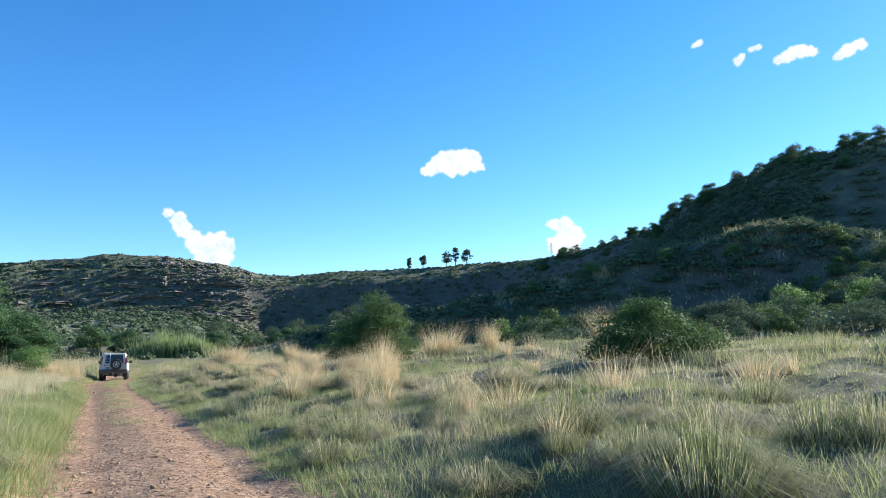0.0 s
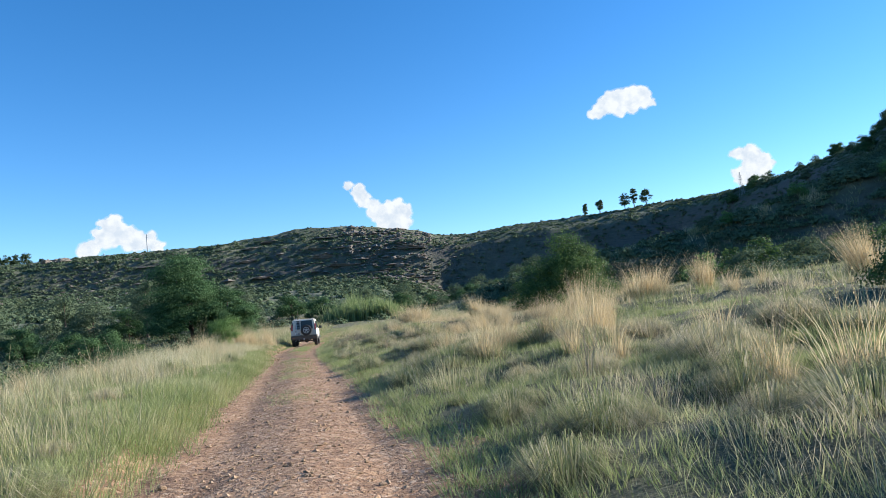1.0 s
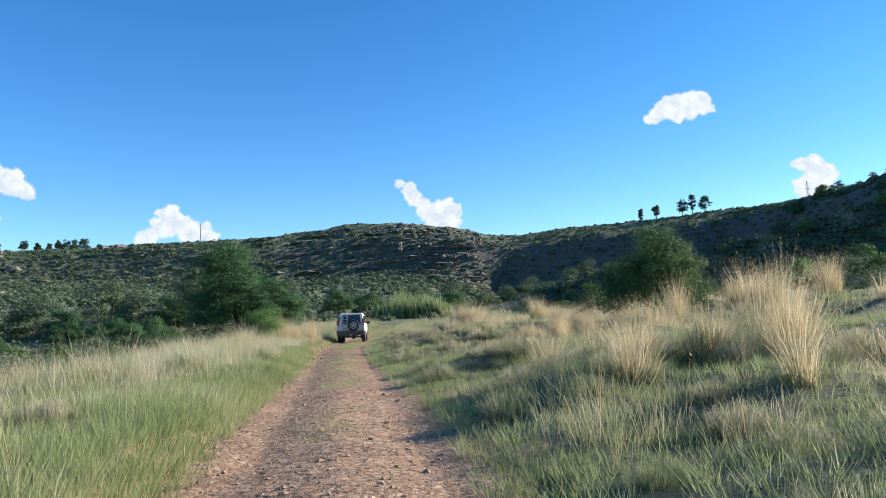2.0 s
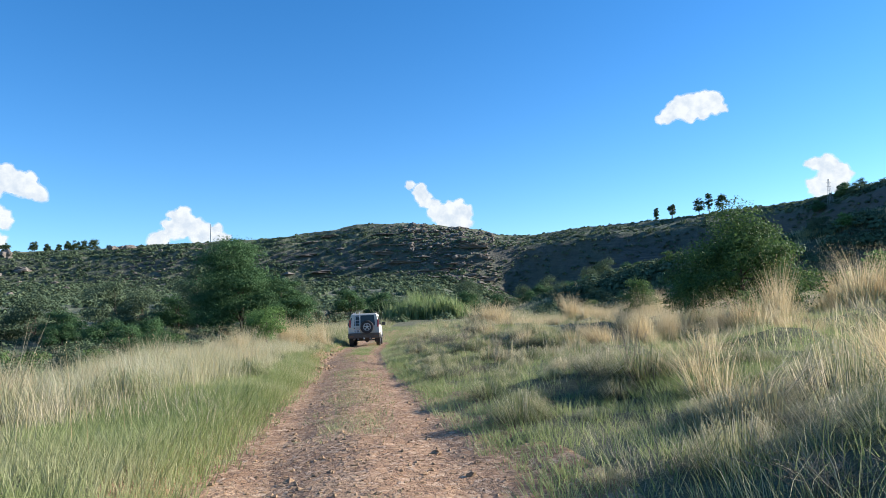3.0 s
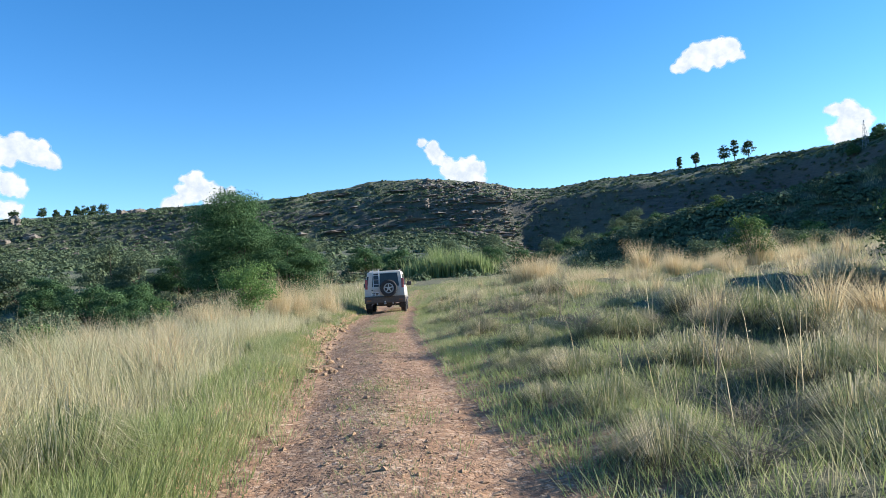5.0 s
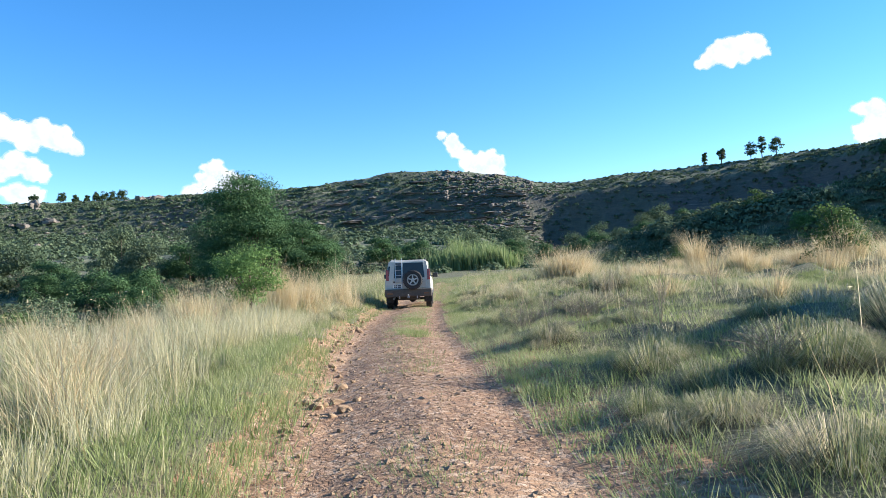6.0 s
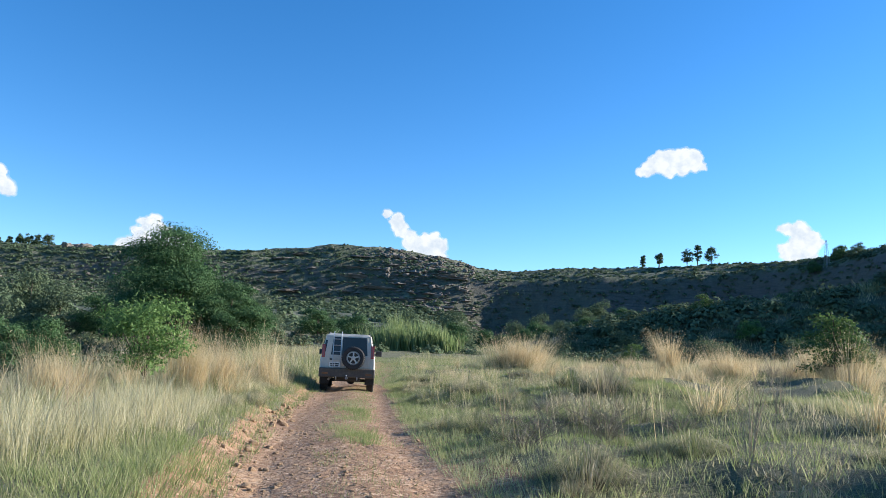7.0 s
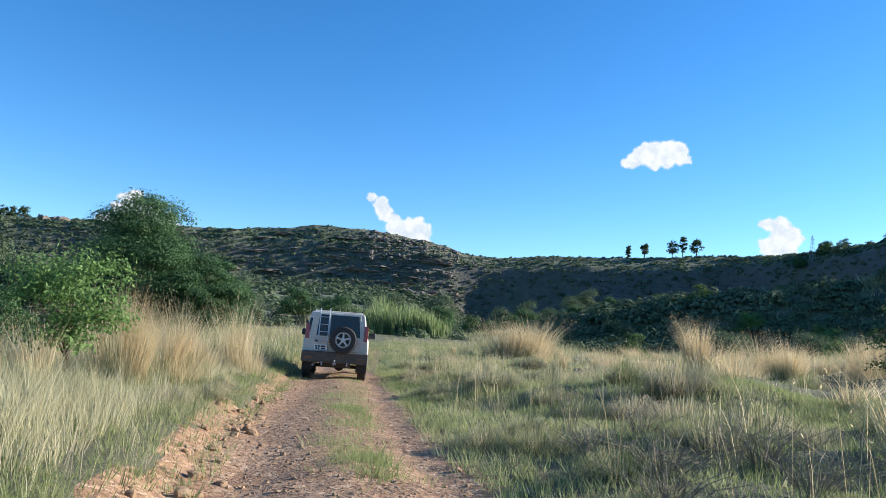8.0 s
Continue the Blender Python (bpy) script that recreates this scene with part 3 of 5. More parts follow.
def crest_grass(rng, n=1700):
    """Long grass along the brow of the near spur."""
    a, r = np.radians(rng.uniform(24, 64, n)), rng.normal(104.5, 1.5, n)
    x, y = r * np.sin(a), 18 + r * np.cos(a)
    keep = fbm(x, y, 9, 161, 3) > -0.1
    x, y = x[keep], y[keep]
    k = len(x)
    return tufts(rng, x, y, surface(x, y), 9, rng.uniform(0.7, 1.5, k), np.full(k, 0.5), np.full(k, 0.5), np.full(k, 0.05))


def slope_grass(rng, n=11000):
    """Rough long grass over the face of the near spur."""
    a, r = np.radians(rng.uniform(10, 66, n)), rng.uniform(66, 128, n)
    x, y = r * np.sin(a), 18 + r * np.cos(a)
    return tufts(rng, x, y, surface(x, y), 7, rng.uniform(0.35, 0.9, n), np.full(n, 0.6), np.full(n, 0.4), np.full(n, 0.06), shape=sliver_arrays)


rng = np.random.RandomState(5)
sets = [slope_grass(rng), meadow(rng, 13000, -7, 8, 3, 62, 13, 0.006), meadow(rng, 2600, 2.4, 12, 0, 10, 11, 0.0055, 0.8, True), meadow(rng, 3900, 6, 24, 5, 34, 9, 0.0085, 0.9, True), meadow(rng, 1300, 9, 20, 5, 17, 10, 0.0085, 1.1, True), crest_grass(rng), meadow(rng, 11000, -8, 40, 56, 112, 8, 0.03, 1.9, True), meadow(rng, 9500, -18, 26, 0, 72, 9, 0.0085), meadow(rng, 12000, -45, 55, 30, 120, 6, 0.038), meadow(rng, 20000, 14, 62, 4, 70, 10, 0.026, 1.35, True)]
v, f = join_arrays(sets)
grass = part("meadow_grass", array_mesh("meadow_grass", v, f), GRASS)
tagged(grass, "knee-high grey-green and straw-coloured meadow grass", "grass", "", "stuff")

# short green turf: under the meadow's tufts, in the open patches, on the track's margin and along its middle
n = 26000
y = rng.uniform(2, 66, n)
side = np.where(rng.rand(n) < 0.62, 1, -1)
d = side * (road_half(y) - 0.12 + 0.35 * (side < 0) * ease(y, 34, 38) + np.abs(rng.normal(0, np.where(side > 0, 3.6, 2.6))))
x = d + road_centre(y)
keep = fbm(x, y, 4.5, 111, 3) + 0.5 * (np.abs(d) < 2.4) > -0.62
sets = [(x[keep], y[keep], 0.07, 0.19)]
yf = rng.uniform(3, 64, 3600)
df = rng.choice([-1, 1, 1], 3600) * (road_half(yf) + rng.uniform(-0.26, 0.3, 3600) + 0.15 * fbm(yf * 0, yf, 1.5, 117, 3))
sets.append((df + road_centre(yf), yf, 0.05, 0.14))
# the grown-over strip between the ruts
ym = rng.uniform(12, 66, 5200)
strip = 0.17 * ease(ym, 34, 40)
xm = rng.normal(0, 0.17, 5200) + strip
pick = fbm(xm * 0 + 9, ym, 1.7, 115, 3) + 0.24 * ease(ym, 16, 30) * (1 - 0.9 * ease(ym, 33, 36) * (1 - ease(ym, 40, 43))) - 0.2 + 0.36 * ease(ym, 19, 23) * (1 - ease(ym, 31, 34)) > 0.3 * (rng.rand(5200) - 0.5)
sets.append(((xm + road_centre(ym))[pick], ym[pick], 0.03, 0.1))
for px, py, ax, ay in OPEN:
    k = int(1000 * ax * ay)
    sets.append((px + ax * rng.uniform(-1, 1, k), py + ay * rng.uniform(-1, 1, k), 0.05, 0.15))
for px, py, k in ((0.42, 42.7, 200), (0.45, 45.5, 120), (0.28, 40.2, 40), (0.35, 38.6, 25), (0.5, 47.8, 110), (0.3, 43.9, 90), (0.5, 50.0, 110)):
    sets.append((px + rng.normal(0, 0.15, k), py + rng.normal(0, 0.4, k), 0.05, 0.14))
more = np.random.RandomState(77)
for x0, x1, y0, y1, k, lo, hi in ((6.5, 13, 20, 34, 5200, 0.08, 0.24), (1.8, 12, 62, 100, 3800, 0.12, 0.34), (-6, -1.2, 64, 84, 900, 0.12, 0.3)):
    sets.append((more.uniform(x0, x1, k), more.uniform(y0, y1, k), lo, hi))
yv = more.uniform(12, 30, 2600)
sets.append((road_centre(yv) - road_half(yv) - np.abs(more.normal(0, 0.7, 2600)), yv, 0.08, 0.24))
yl = rng.uniform(8, 40, 4200)
sets.append((road_centre(yl) - road_half(yl) - np.abs(rng.normal(0, 0.8, 4200)), yl, 0.07, 0.2))
made = [tufts(rng, x, y, surface(x, y) + 0.02, 9, rng.uniform(lo, hi, len(x)), np.full(len(x), 0.6), rng.uniform(0.05, 0.2, len(x)), np.full(len(x), 0.0085), shape=sliver_arrays) for x, y, lo, hi in sets]
v, f = join_arrays(made)
turf = part("short_turf", array_mesh("short_turf", v, f), TURF)
tagged(turf, "short bright green turf between the tussocks and wheel ruts", "grass", "", "stuff")


# pale straw that stands thick on the bank
n = 4200
y = rng.uniform(24, 56, n)
x = road_centre(y) - road_half(y) - 0.75 - np.abs(rng.normal(0, 3.8, n))
keep = fbm(x, y, 2.2, 141, 3) + 0.16 * ease(y, 24, 34) > 0.12
x, y = x[keep], y[keep]
h = rng.uniform(0.34, 0.74, len(x)) * np.exp(0.85 * fbm(x, y, 1.1, 143, 3)) * (0.5 + 0.5 * ease(road_centre(y) - x, 1.7, 3.0)) * (1 - 0.32 * ease(y, 42, 46))
v, f = tufts(rng, x, y, surface(x, y), 17, h, np.full(len(x), 0.42), rng.uniform(0.06, 0.18, len(x)), np.full(len(x), 0.0056), (-0.03, -0.01))
straw = part("straw_grass", array_mesh("straw_grass", v, f), PALE_STRAW)
tagged(straw, "thick pale straw-coloured grass on the bank", "grass", "", "stuff")


# single tall stalks of dry grass that stand above the rest
n = 5200
x, y = rng.uniform(-11, 16, n), rng.uniform(3, 70, n)
d = x - road_centre(y)
keep = (np.abs(d) > 1.9) & (fbm(x, y, 2.6, 131, 3) + np.where(d < 0, 0.25, -0.2 * (1 - ease(y, 16, 30))) > 0.02)
x, y = x[keep], y[keep]
h = rng.uniform(0.55, 1.05, len(x))
way = rng.normal(0, 0.14, (len(x), 2)) * h[:, None] + np.array([-0.08, -0.02]) * h[:, None]
stalk = blade_arrays(np.stack([x, y, surface(x, y) - 0.02], 1), h, np.full(len(x), 0.006), way, rng.uniform(0, np.pi, len(x)))
tips = stalk[0].reshape(-1, 5, 3)[:, 4]
c = np.repeat(tips, 3, 0) + rng.normal(0, 0.010, (len(tips) * 3, 3)) - np.array([0, 0, 1]) * rng.uniform(0, 0.14, (len(tips) * 3, 1))
hv, hf = leaf_arrays(rng, c, ball(rng, len(c)), 0.014, 0.3)
v, f = join_arrays([stalk, (hv, np.concatenate([hf[:, [0, 1, 2]], hf[:, [0, 2, 3]]]))])
stalks = part("dry_stalks", array_mesh("dry_stalks", v, f), STRAW)
tagged(stalks, "thin dry grass stalks with pale seed heads", "grass", "", "stuff")


# tall dry tussocks, each a thing of its own
def tussock_mesh(seed, height, radius, count, width, spread):
    """Leaning sheaves of pale straw out of a low skirt of greener blades."""
    r = np.random.RandomState(seed)
    one = np.zeros(1)
    sets, heads = [], []
    sheaves = 7
    for k in range(sheaves):
        a, q = r.uniform(0, 6.28), radius * math.sqrt(r.rand()) * 0.8
        h = height * r.uniform(0.55, 1.15)
        lean = (-0.10 + 0.26 * math.cos(a) * q / radius, -0.04 + 0.26 * math.sin(a) * q / radius)
        s = tufts(r, one + q * math.cos(a), one + q * math.sin(a), one, int(count * 0.6 / sheaves), np.array([h]), np.array([spread * 1.5]), np.array([radius * 0.42]), np.array([width * 0.75]), lean)
        tips = s[0].reshape(-1, 5, 3)[:, 4]
        heads.append(tips[tips[:, 2] > h * 0.7])
        sets.append(s)
    skirt = tufts(r, one, one, one, int(count * 0.4), np.array([height * 0.42]), np.array([spread * 3.2]), np.array([radius * 1.15]), np.array([width]), (-0.05, 0))
    tips = np.concatenate(heads)
    c = np.repeat(tips, 2, 0) + r.normal(0, 0.012, (len(tips) * 2, 3)) - np.array([0, 0, 1]) * r.uniform(0, 0.14, (len(tips) * 2, 1))
    hv, hf = leaf_arrays(r, c, ball(r, len(c)), 0.013, 0.3)
    sheaf = array_mesh("sheaf", *join_arrays([*sets, (hv, np.concatenate([hf[:, [0, 1, 2]], hf[:, [0, 2, 3]]]))]))
    sheaf.materials.append(STRAW)
    low = array_mesh("skirt", *skirt)
    low.materials.append(HUMMOCK)
    return sheaf, low


TUSSOCKS = [tussock_mesh(200 + k, 1.0, 0.17 + 0.04 * k, 300, 0.008, 0.17 + 0.04 * k) for k in range(4)]
BIG_TUSSOCKS = [tussock_mesh(220 + k, 1.0, 0.46 + 0.07 * k, 1050, 0.011, 0.25 + 0.05 * k) for k in range(3)]


def tussock(x, y, height, wide, kind, turn, label):
    base = new("dry_grass_tussock")
    base.matrix_world = Matrix.LocRotScale((x, y, at_ground(x, y, 0.02)), Euler((0.09 * math.sin(turn * 2.3), 0.09 * math.cos(turn * 3.1), turn * 1.7)), (wide, wide, height))
    tagged(base, label, "grass tussock", "dry tussocks beside the track")
    sheaf, low = (BIG_TUSSOCKS if kind else TUSSOCKS)[turn % (3 if kind else 4)]
    part("sheaf", sheaf, STRAW, base, "straw-coloured stems with feathery heads")
    part("skirt", low, HUMMOCK, base, "greener blades round the foot")


LARGE = [(14.4, 61.0, 1.8, 1.45), (10.9, 73.2, 2.3, 2.3), (16.4, 36.2, 1.8, 1.2), (21.3, 27.6, 2.0, 1.3), (12.1, 33.2, 1.8, 0.9), (15.6, 34.0, 1.8, 1.3), (17.6, 33.0, 1.6, 1.2),
         (14.3, 57.0, 1.4, 0.9), (15.6, 52.2, 1.5, 1.0), (17.2, 55.4, 1.5, 1.1), (12.9, 54.0, 1.2, 0.8), (11.0, 58.5, 1.0, 0.9), (7.4, 31.2, 1.0, 0.5), (8.4, 32.4, 1.05, 0.5), (10.6, 33.4, 1.25, 0.6), (22.0, 83.0, 1.1, 1.5), (18.6, 58.2, 1.2, 1.0), (11.6, 63.5, 0.8, 0.9), (-3.25, 49.2, 1.55, 0.55), (-2.5, 50.3, 1.4, 0.55), (-1.9, 53.9, 1.6, 0.45), (-2.9, 48.0, 1.25, 0.5), (-4.6, 45.0, 1.1, 0.6), (6.3, 17.6, 1.35, 0.45), (6.9, 18.5, 1.15, 0.45), (11.9, 73.6, 2.1, 1.8), (10.1, 73.8, 2.0, 1.7)]
for k, (x, y, h, w) in enumerate(LARGE):
    tussock(x, y, h, w, True, k, "large golden dry grass clump with feathery seed heads")
SMALL = [(6.0, 16.8, 1.05, 1.1), (5.6, 17.9, 0.95, 1.0), (3.9, 16.5, 0.75, 0.9), (4.4, 17.8, 0.8, 1.0), (4.9, 19.0, 0.8, 1.0), (3.7, 19.6, 0.65, 0.9), (4.2, 21.2, 0.7, 0.9), (5.8, 20.7, 0.8, 1.0), (4.9, 13.4, 0.8, 0.9),
         (7.1, 30.3, 1.0, 1.0), (5.9, 32.5, 0.75, 0.9), (-3.4, 49.0, 1.6, 1.3), (-2.7, 49.6, 1.5, 1.2), (-2.2, 50.4, 1.3, 1.2), (-1.8, 53.6, 1.6, 1.3), (-1.4, 52.8, 1.3, 1.0), (-3.0, 48.2, 1.4, 1.2), (-2.5, 52.0, 1.3, 1.3), (-4.4, 45.4, 1.0, 1.2),
         (5.6, 9.6, 0.95, 1.0), (5.2, 10.3, 0.8, 0.8), (7.8, 22.0, 0.7, 0.9), (8.6, 23.6, 0.75, 1.0), (9.3, 25.4, 0.8, 1.0), (6.2, 25.0, 0.6, 0.8), (-3.9, 47.0, 1.1, 1.3), (10.4, 32.2, 1.0, 1.0), (11.0, 36.6, 1.0, 1.0), (9.2, 33.2, 0.9, 1.0)]
for k, (x, y, h, w) in enumerate(SMALL):
    tussock(x, y, h, w, False, k, "tall dry straw-coloured grass tuft")
for k in range(125):
    left = k % 5 < 2
    y = rng.uniform(20, 62) if left else rng.uniform(6, 78)
    d = -rng.uniform(2.4, 10) if left else rng.uniform(3.0, 20)
    if not left and y < 20 and d > 12:
        continue
    tussock(float(road_centre(y)) + d, y, rng.uniform(0.45, 0.85), rng.uniform(0.8, 1.3), False, k, "dry straw-coloured grass tuft")

# a belt of straw that stands before the slope, and another by the bush
tr = np.random.RandomState(47)
for k in range(34):
    x, y = (tr.uniform(9.5, 22), tr.uniform(46, 66)) if k % 3 else (tr.uniform(6.2, 11.5), tr.uniform(27.5, 34))
    tussock(x, y, tr.uniform(0.7, 1.25) * (1.0 if k % 3 else 0.78), tr.uniform(0.5, 0.9) if k % 2 else tr.uniform(0.9, 1.4), bool(k % 2), k, "tall pale straw tuft in a belt of dry grass")

# rounded hummocks of long drooping grass
def drooping(r, count, spread, rise, lift, reach):
    """Blades that arch over from a round foot; lift: how high the tips hang, as a share of the rise."""
    turn, rad = r.uniform(0, 2 * np.pi, count), np.sqrt(r.rand(count))
    way = np.stack([np.cos(turn), np.sin(turn)], 1)
    p = np.concatenate([way * (rad * spread)[:, None], np.full((count, 1), -0.05)], 1)
    up = rise * (1 - 0.48 * rad**2) * r.uniform(0.75, 1.25, count)
    out = way * (0.1 + reach * rad * r.uniform(0.6, 1.2, count))[:, None] + r.normal(0, 0.06, (count, 2)) + np.array([-0.05, 0])
    v, f = blade_arrays(p, up, 0.0046 * r.uniform(0.7, 1.4, count), out, turn + np.pi / 2)
    v = v.reshape(-1, 5, 3)
    v[:, 2:4, 2] = (p[:, 2] + up)[:, None]
    v[:, 4, 2] = p[:, 2] + up * r.uniform(lift, 0.95, count)
    return array_mesh("grass_blades", v.reshape(-1, 3), f)


def hummock_mesh(seed):
    r = np.random.RandomState(seed)
    # the under blades are dead grass, coloured dark to deepen the shaded gaps
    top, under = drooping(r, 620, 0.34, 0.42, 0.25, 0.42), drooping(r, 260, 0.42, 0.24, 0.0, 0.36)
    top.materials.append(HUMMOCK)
    under.materials.append(SHADE_THATCH)
    return top, under


HUMMOCKS = [hummock_mesh(260 + k) for k in range(5)]
hr = np.random.RandomState(17)
for k in range(320):
    left = k % 5 == 0
    y = hr.uniform(4, 64)
    d = -(1.75 + abs(hr.normal(0, 2.5))) if left else float(road_half(y)) + 0.3 + abs(hr.normal(0, 3.6))
    x = float(road_centre(y)) + d
    s = hr.uniform(0.5, 1.4) * (0.6 if abs(d) < 2.0 else 0.72 if abs(d) < 3.4 else 1.0)
    base = new("grass_hummock")
    base.matrix_world = Matrix.LocRotScale((x, y, at_ground(x, y, 0.02)), Euler((0, 0, k * 1.1)), (s, s, s * hr.uniform(0.6, 1.05)))
    tagged(base, "rounded hummock of long drooping grey-green grass", "grass tussock", "grass hummocks beside the track")
    top, under = HUMMOCKS[k % 5]
    part("tuft", top, HUMMOCK, base)
    part("thatch", under, SHADE_THATCH, base, "brown dead grass at the foot, darkened to stand for shade")

# grey dead weeds at the track's edge
def weed_mesh(seed):
    r = np.random.RandomState(seed)
    bm = bmesh.new()
    for k in range(11):
        a, lean, h = r.uniform(0, 6.28), r.uniform(0.1, 0.55), r.uniform(0.45, 0.95)
        w = Vector((math.cos(a), math.sin(a), 0))
        pts = [w * 0.03, w * lean * h * 0.4 + Vector((0, 0, h * 0.55)), w * lean * h + Vector((0, 0, h))]
        tube(bm, pts, [0.0045, 0.0035, 0.0015], 4)
        for j in range(3):
            b = pts[1].lerp(pts[2], r.uniform(0.0, 0.8))
            tw = Vector(r.normal(0, 1, 3)) * 0.1 + Vector((0, 0, 0.12))
            tube(bm, [b, b + tw], [0.0028, 0.0012], 3)
    me = bm_mesh("dead_weed", bm)
    me.materials.append(TWIG)
    return me


WEEDS = [weed_mesh(280 + k) for k in range(3)]
for k, (x, y) in enumerate([(3.4, 41.5), (4.6, 43.2), (5.4, 45.8), (3.0, 44.2), (6.3, 47.0), (4.0, 38.4), (2.9, 36.0), (6.0, 41.0), (3.6, 30.6), (4.8, 27.0), (3.8, 22.4), (5.4, 18.0), (4.0, 12.0), (5.8, 8.8), (6.8, 12.6), (9.6, 17.6), (-3.0, 41.0), (-3.6, 30.0)]):
    ob = new("dead_weed", WEEDS[k % 3])
    ob.matrix_world = Matrix.LocRotScale((x, y, at_ground(x, y, 0.02)), Euler((0, 0, k * 2.0)), (1, 1, 0.8 + 0.15 * (k % 3)))
    tagged(ob, "leafless grey dead weed stems in the grass", "weed", "dead weeds")

# tangles of dead brush at the verge
def brush_mesh(seed):
    r = np.random.RandomState(seed)
    bm = bmesh.new()
    for k in range(34):
        a, lean, h = r.uniform(0, 6.28), r.uniform(0.4, 1.7), r.uniform(0.2, 0.48)
        w = Vector((math.cos(a), math.sin(a), 0))
        pts = [w * r.uniform(0, 0.12), w * lean * h * 0.5 + Vector((0, 0, h * 0.6)), w * lean * h + Vector((0, 0, h * r.uniform(0.75, 1.0)))]
        tube(bm, pts, [0.006, 0.0045, 0.0015], 4)
        for j in range(4):
            b = pts[1].lerp(pts[2], r.uniform(-0.3, 0.9))
            tube(bm, [b, b + Vector(r.normal(0, 1, 3)) * 0.1 + Vector((0, 0, 0.06))], [0.003, 0.0012], 3)
    me = bm_mesh("dead_brush", bm)
    me.materials.append(BRUSHWOOD)
    return me


BRUSHES = [brush_mesh(290 + k) for k in range(3)]
for k, (x, y, s) in enumerate([(2.3, 40.4, 0.9), (2.8, 41.4, 1.1), (3.3, 40.3, 1.0), (2.6, 42.6, 0.9), (3.8, 41.6, 1.1), (3.4, 43.2, 0.9), (4.4, 40.6, 0.9), (2.5, 38.6, 0.8), (2.4, 27.6, 0.7), (3.0, 28.8, 0.8), (2.8, 17.2, 0.7), (3.2, 33.6, 0.9)]):
    ob = new("dead_brush", BRUSHES[k % 3])
    ob.matrix_world = Matrix.LocRotScale((x, y, at_ground(x, y, 0.03)), Euler((0, 0, k * 2.4)), (s, s, s * 0.9))
    tagged(ob, "low tangle of dark grey-brown dead brush in grass", "brush", "dead brush")

# bushes and trees near the track
tree("bush", "tall dense dark green bush beside the meadow", "bush", (15.0, 5.6), 3.6, 4.2, 5000, 0.10, BUSH_LEAF, 311, 0.02, 26, 0.85)
tree("bush", "dense dark green bush with a rounded crown", "bush", (13.0, 36.9), 4.0, 5.6, 38000, 0.044, BUSH_LEAF, 301, 0.02, 64, 0.85, (-0.2, 0), clump=0.7)
tree("bush", "low dark bush with sunlit yellow-green top leaves", "bush", (14.6, 17.2), 2.0, 4.8, 30000, 0.036, BUSH_LEAF, 302, 0.0, 44, 0.8, clump=0.85)
tree("shrub", "young bright green leafy shrub among dry grass", "shrub", (-3.8, 47.8), 2.0, 2.2, 7500, 0.034, BRIGHT_LEAF, 303, 0.12, 20, 0.9)
tree("shrub", "young bright green leafy shrub", "shrub", (12.0, 34.4), 1.1, 1.3, 900, 0.06, BRIGHT_LEAF, 304, 0.05, 9, 0.9)
tree("small_tree", "small light green tree with an open crown", "tree", (15.6, 52.5), 2.5, 2.2, 4200, 0.05, BUSH_LEAF, 305, 0.03, 18, 0.9)
tree("acacia_tree", "large feathery green acacia tree leaning over scrub", "tree", (-13.0, 98.0), 12.1, 12.0, 80000, 0.105, TREE_LEAF, 313, 0.05, 150, 0.7, (-1.6, 0), None, 0.45, "", 0.15, 0.68)
tree("acacia_tree", "low spreading green acacia beside the larger one", "tree", (-8.8, 96.5), 7.0, 9.0, 32000, 0.105, TREE_LEAF, 309, 0.03, 70, 0.6, (0.4, 0), None, 0.4, "", 0.1, 0.6)
tree("tree", "pale olive-green slender tree behind the acacia", "tree", (-21.0, 112.0), 9.4, 5.0, 9000, 0.115, SCRUB_LEAF, 310, 0.1, 30, 0.9, top_pull=0.3)
tree("shrub", "small bright green shrub on the grassy slope", "shrub", (28.2, 50.0), 2.2, 3.4, 1500, 0.12, BRIGHT_LEAF, 307, 0.0, 14, 0.85)
tree("shrub", "small bright green shrub on the grassy slope", "shrub", (33.6, 54.5), 2.4, 3.6, 1500, 0.12, BUSH_LEAF, 308, 0.0, 14, 0.85)

# trees of the valley floor
PATTERN = [tree("tree", "olive-green valley tree with a rounded crown", "tree", (-30.0, 118.0), 6.0, 8.0, 9000, 0.135, SCRUB_LEAF, 320, 0.05, 22, 0.8, group="valley trees"),
           tree("tree", "dark green valley tree with a spreading crown", "tree", (-24.5, 116.0), 5.4, 7.0, 8000, 0.13, TREE_LEAF, 321, 0.06, 20, 0.8, group="valley trees"),
           tree("tree", "slender dark tree on the lower slope", "tree", (-21.0, 205.0), 7.0, 3.6, 3600, 0.15, PINE_LEAF, 322, 0.1, 14, 1.0, group="valley trees", top_pull=0.6)]
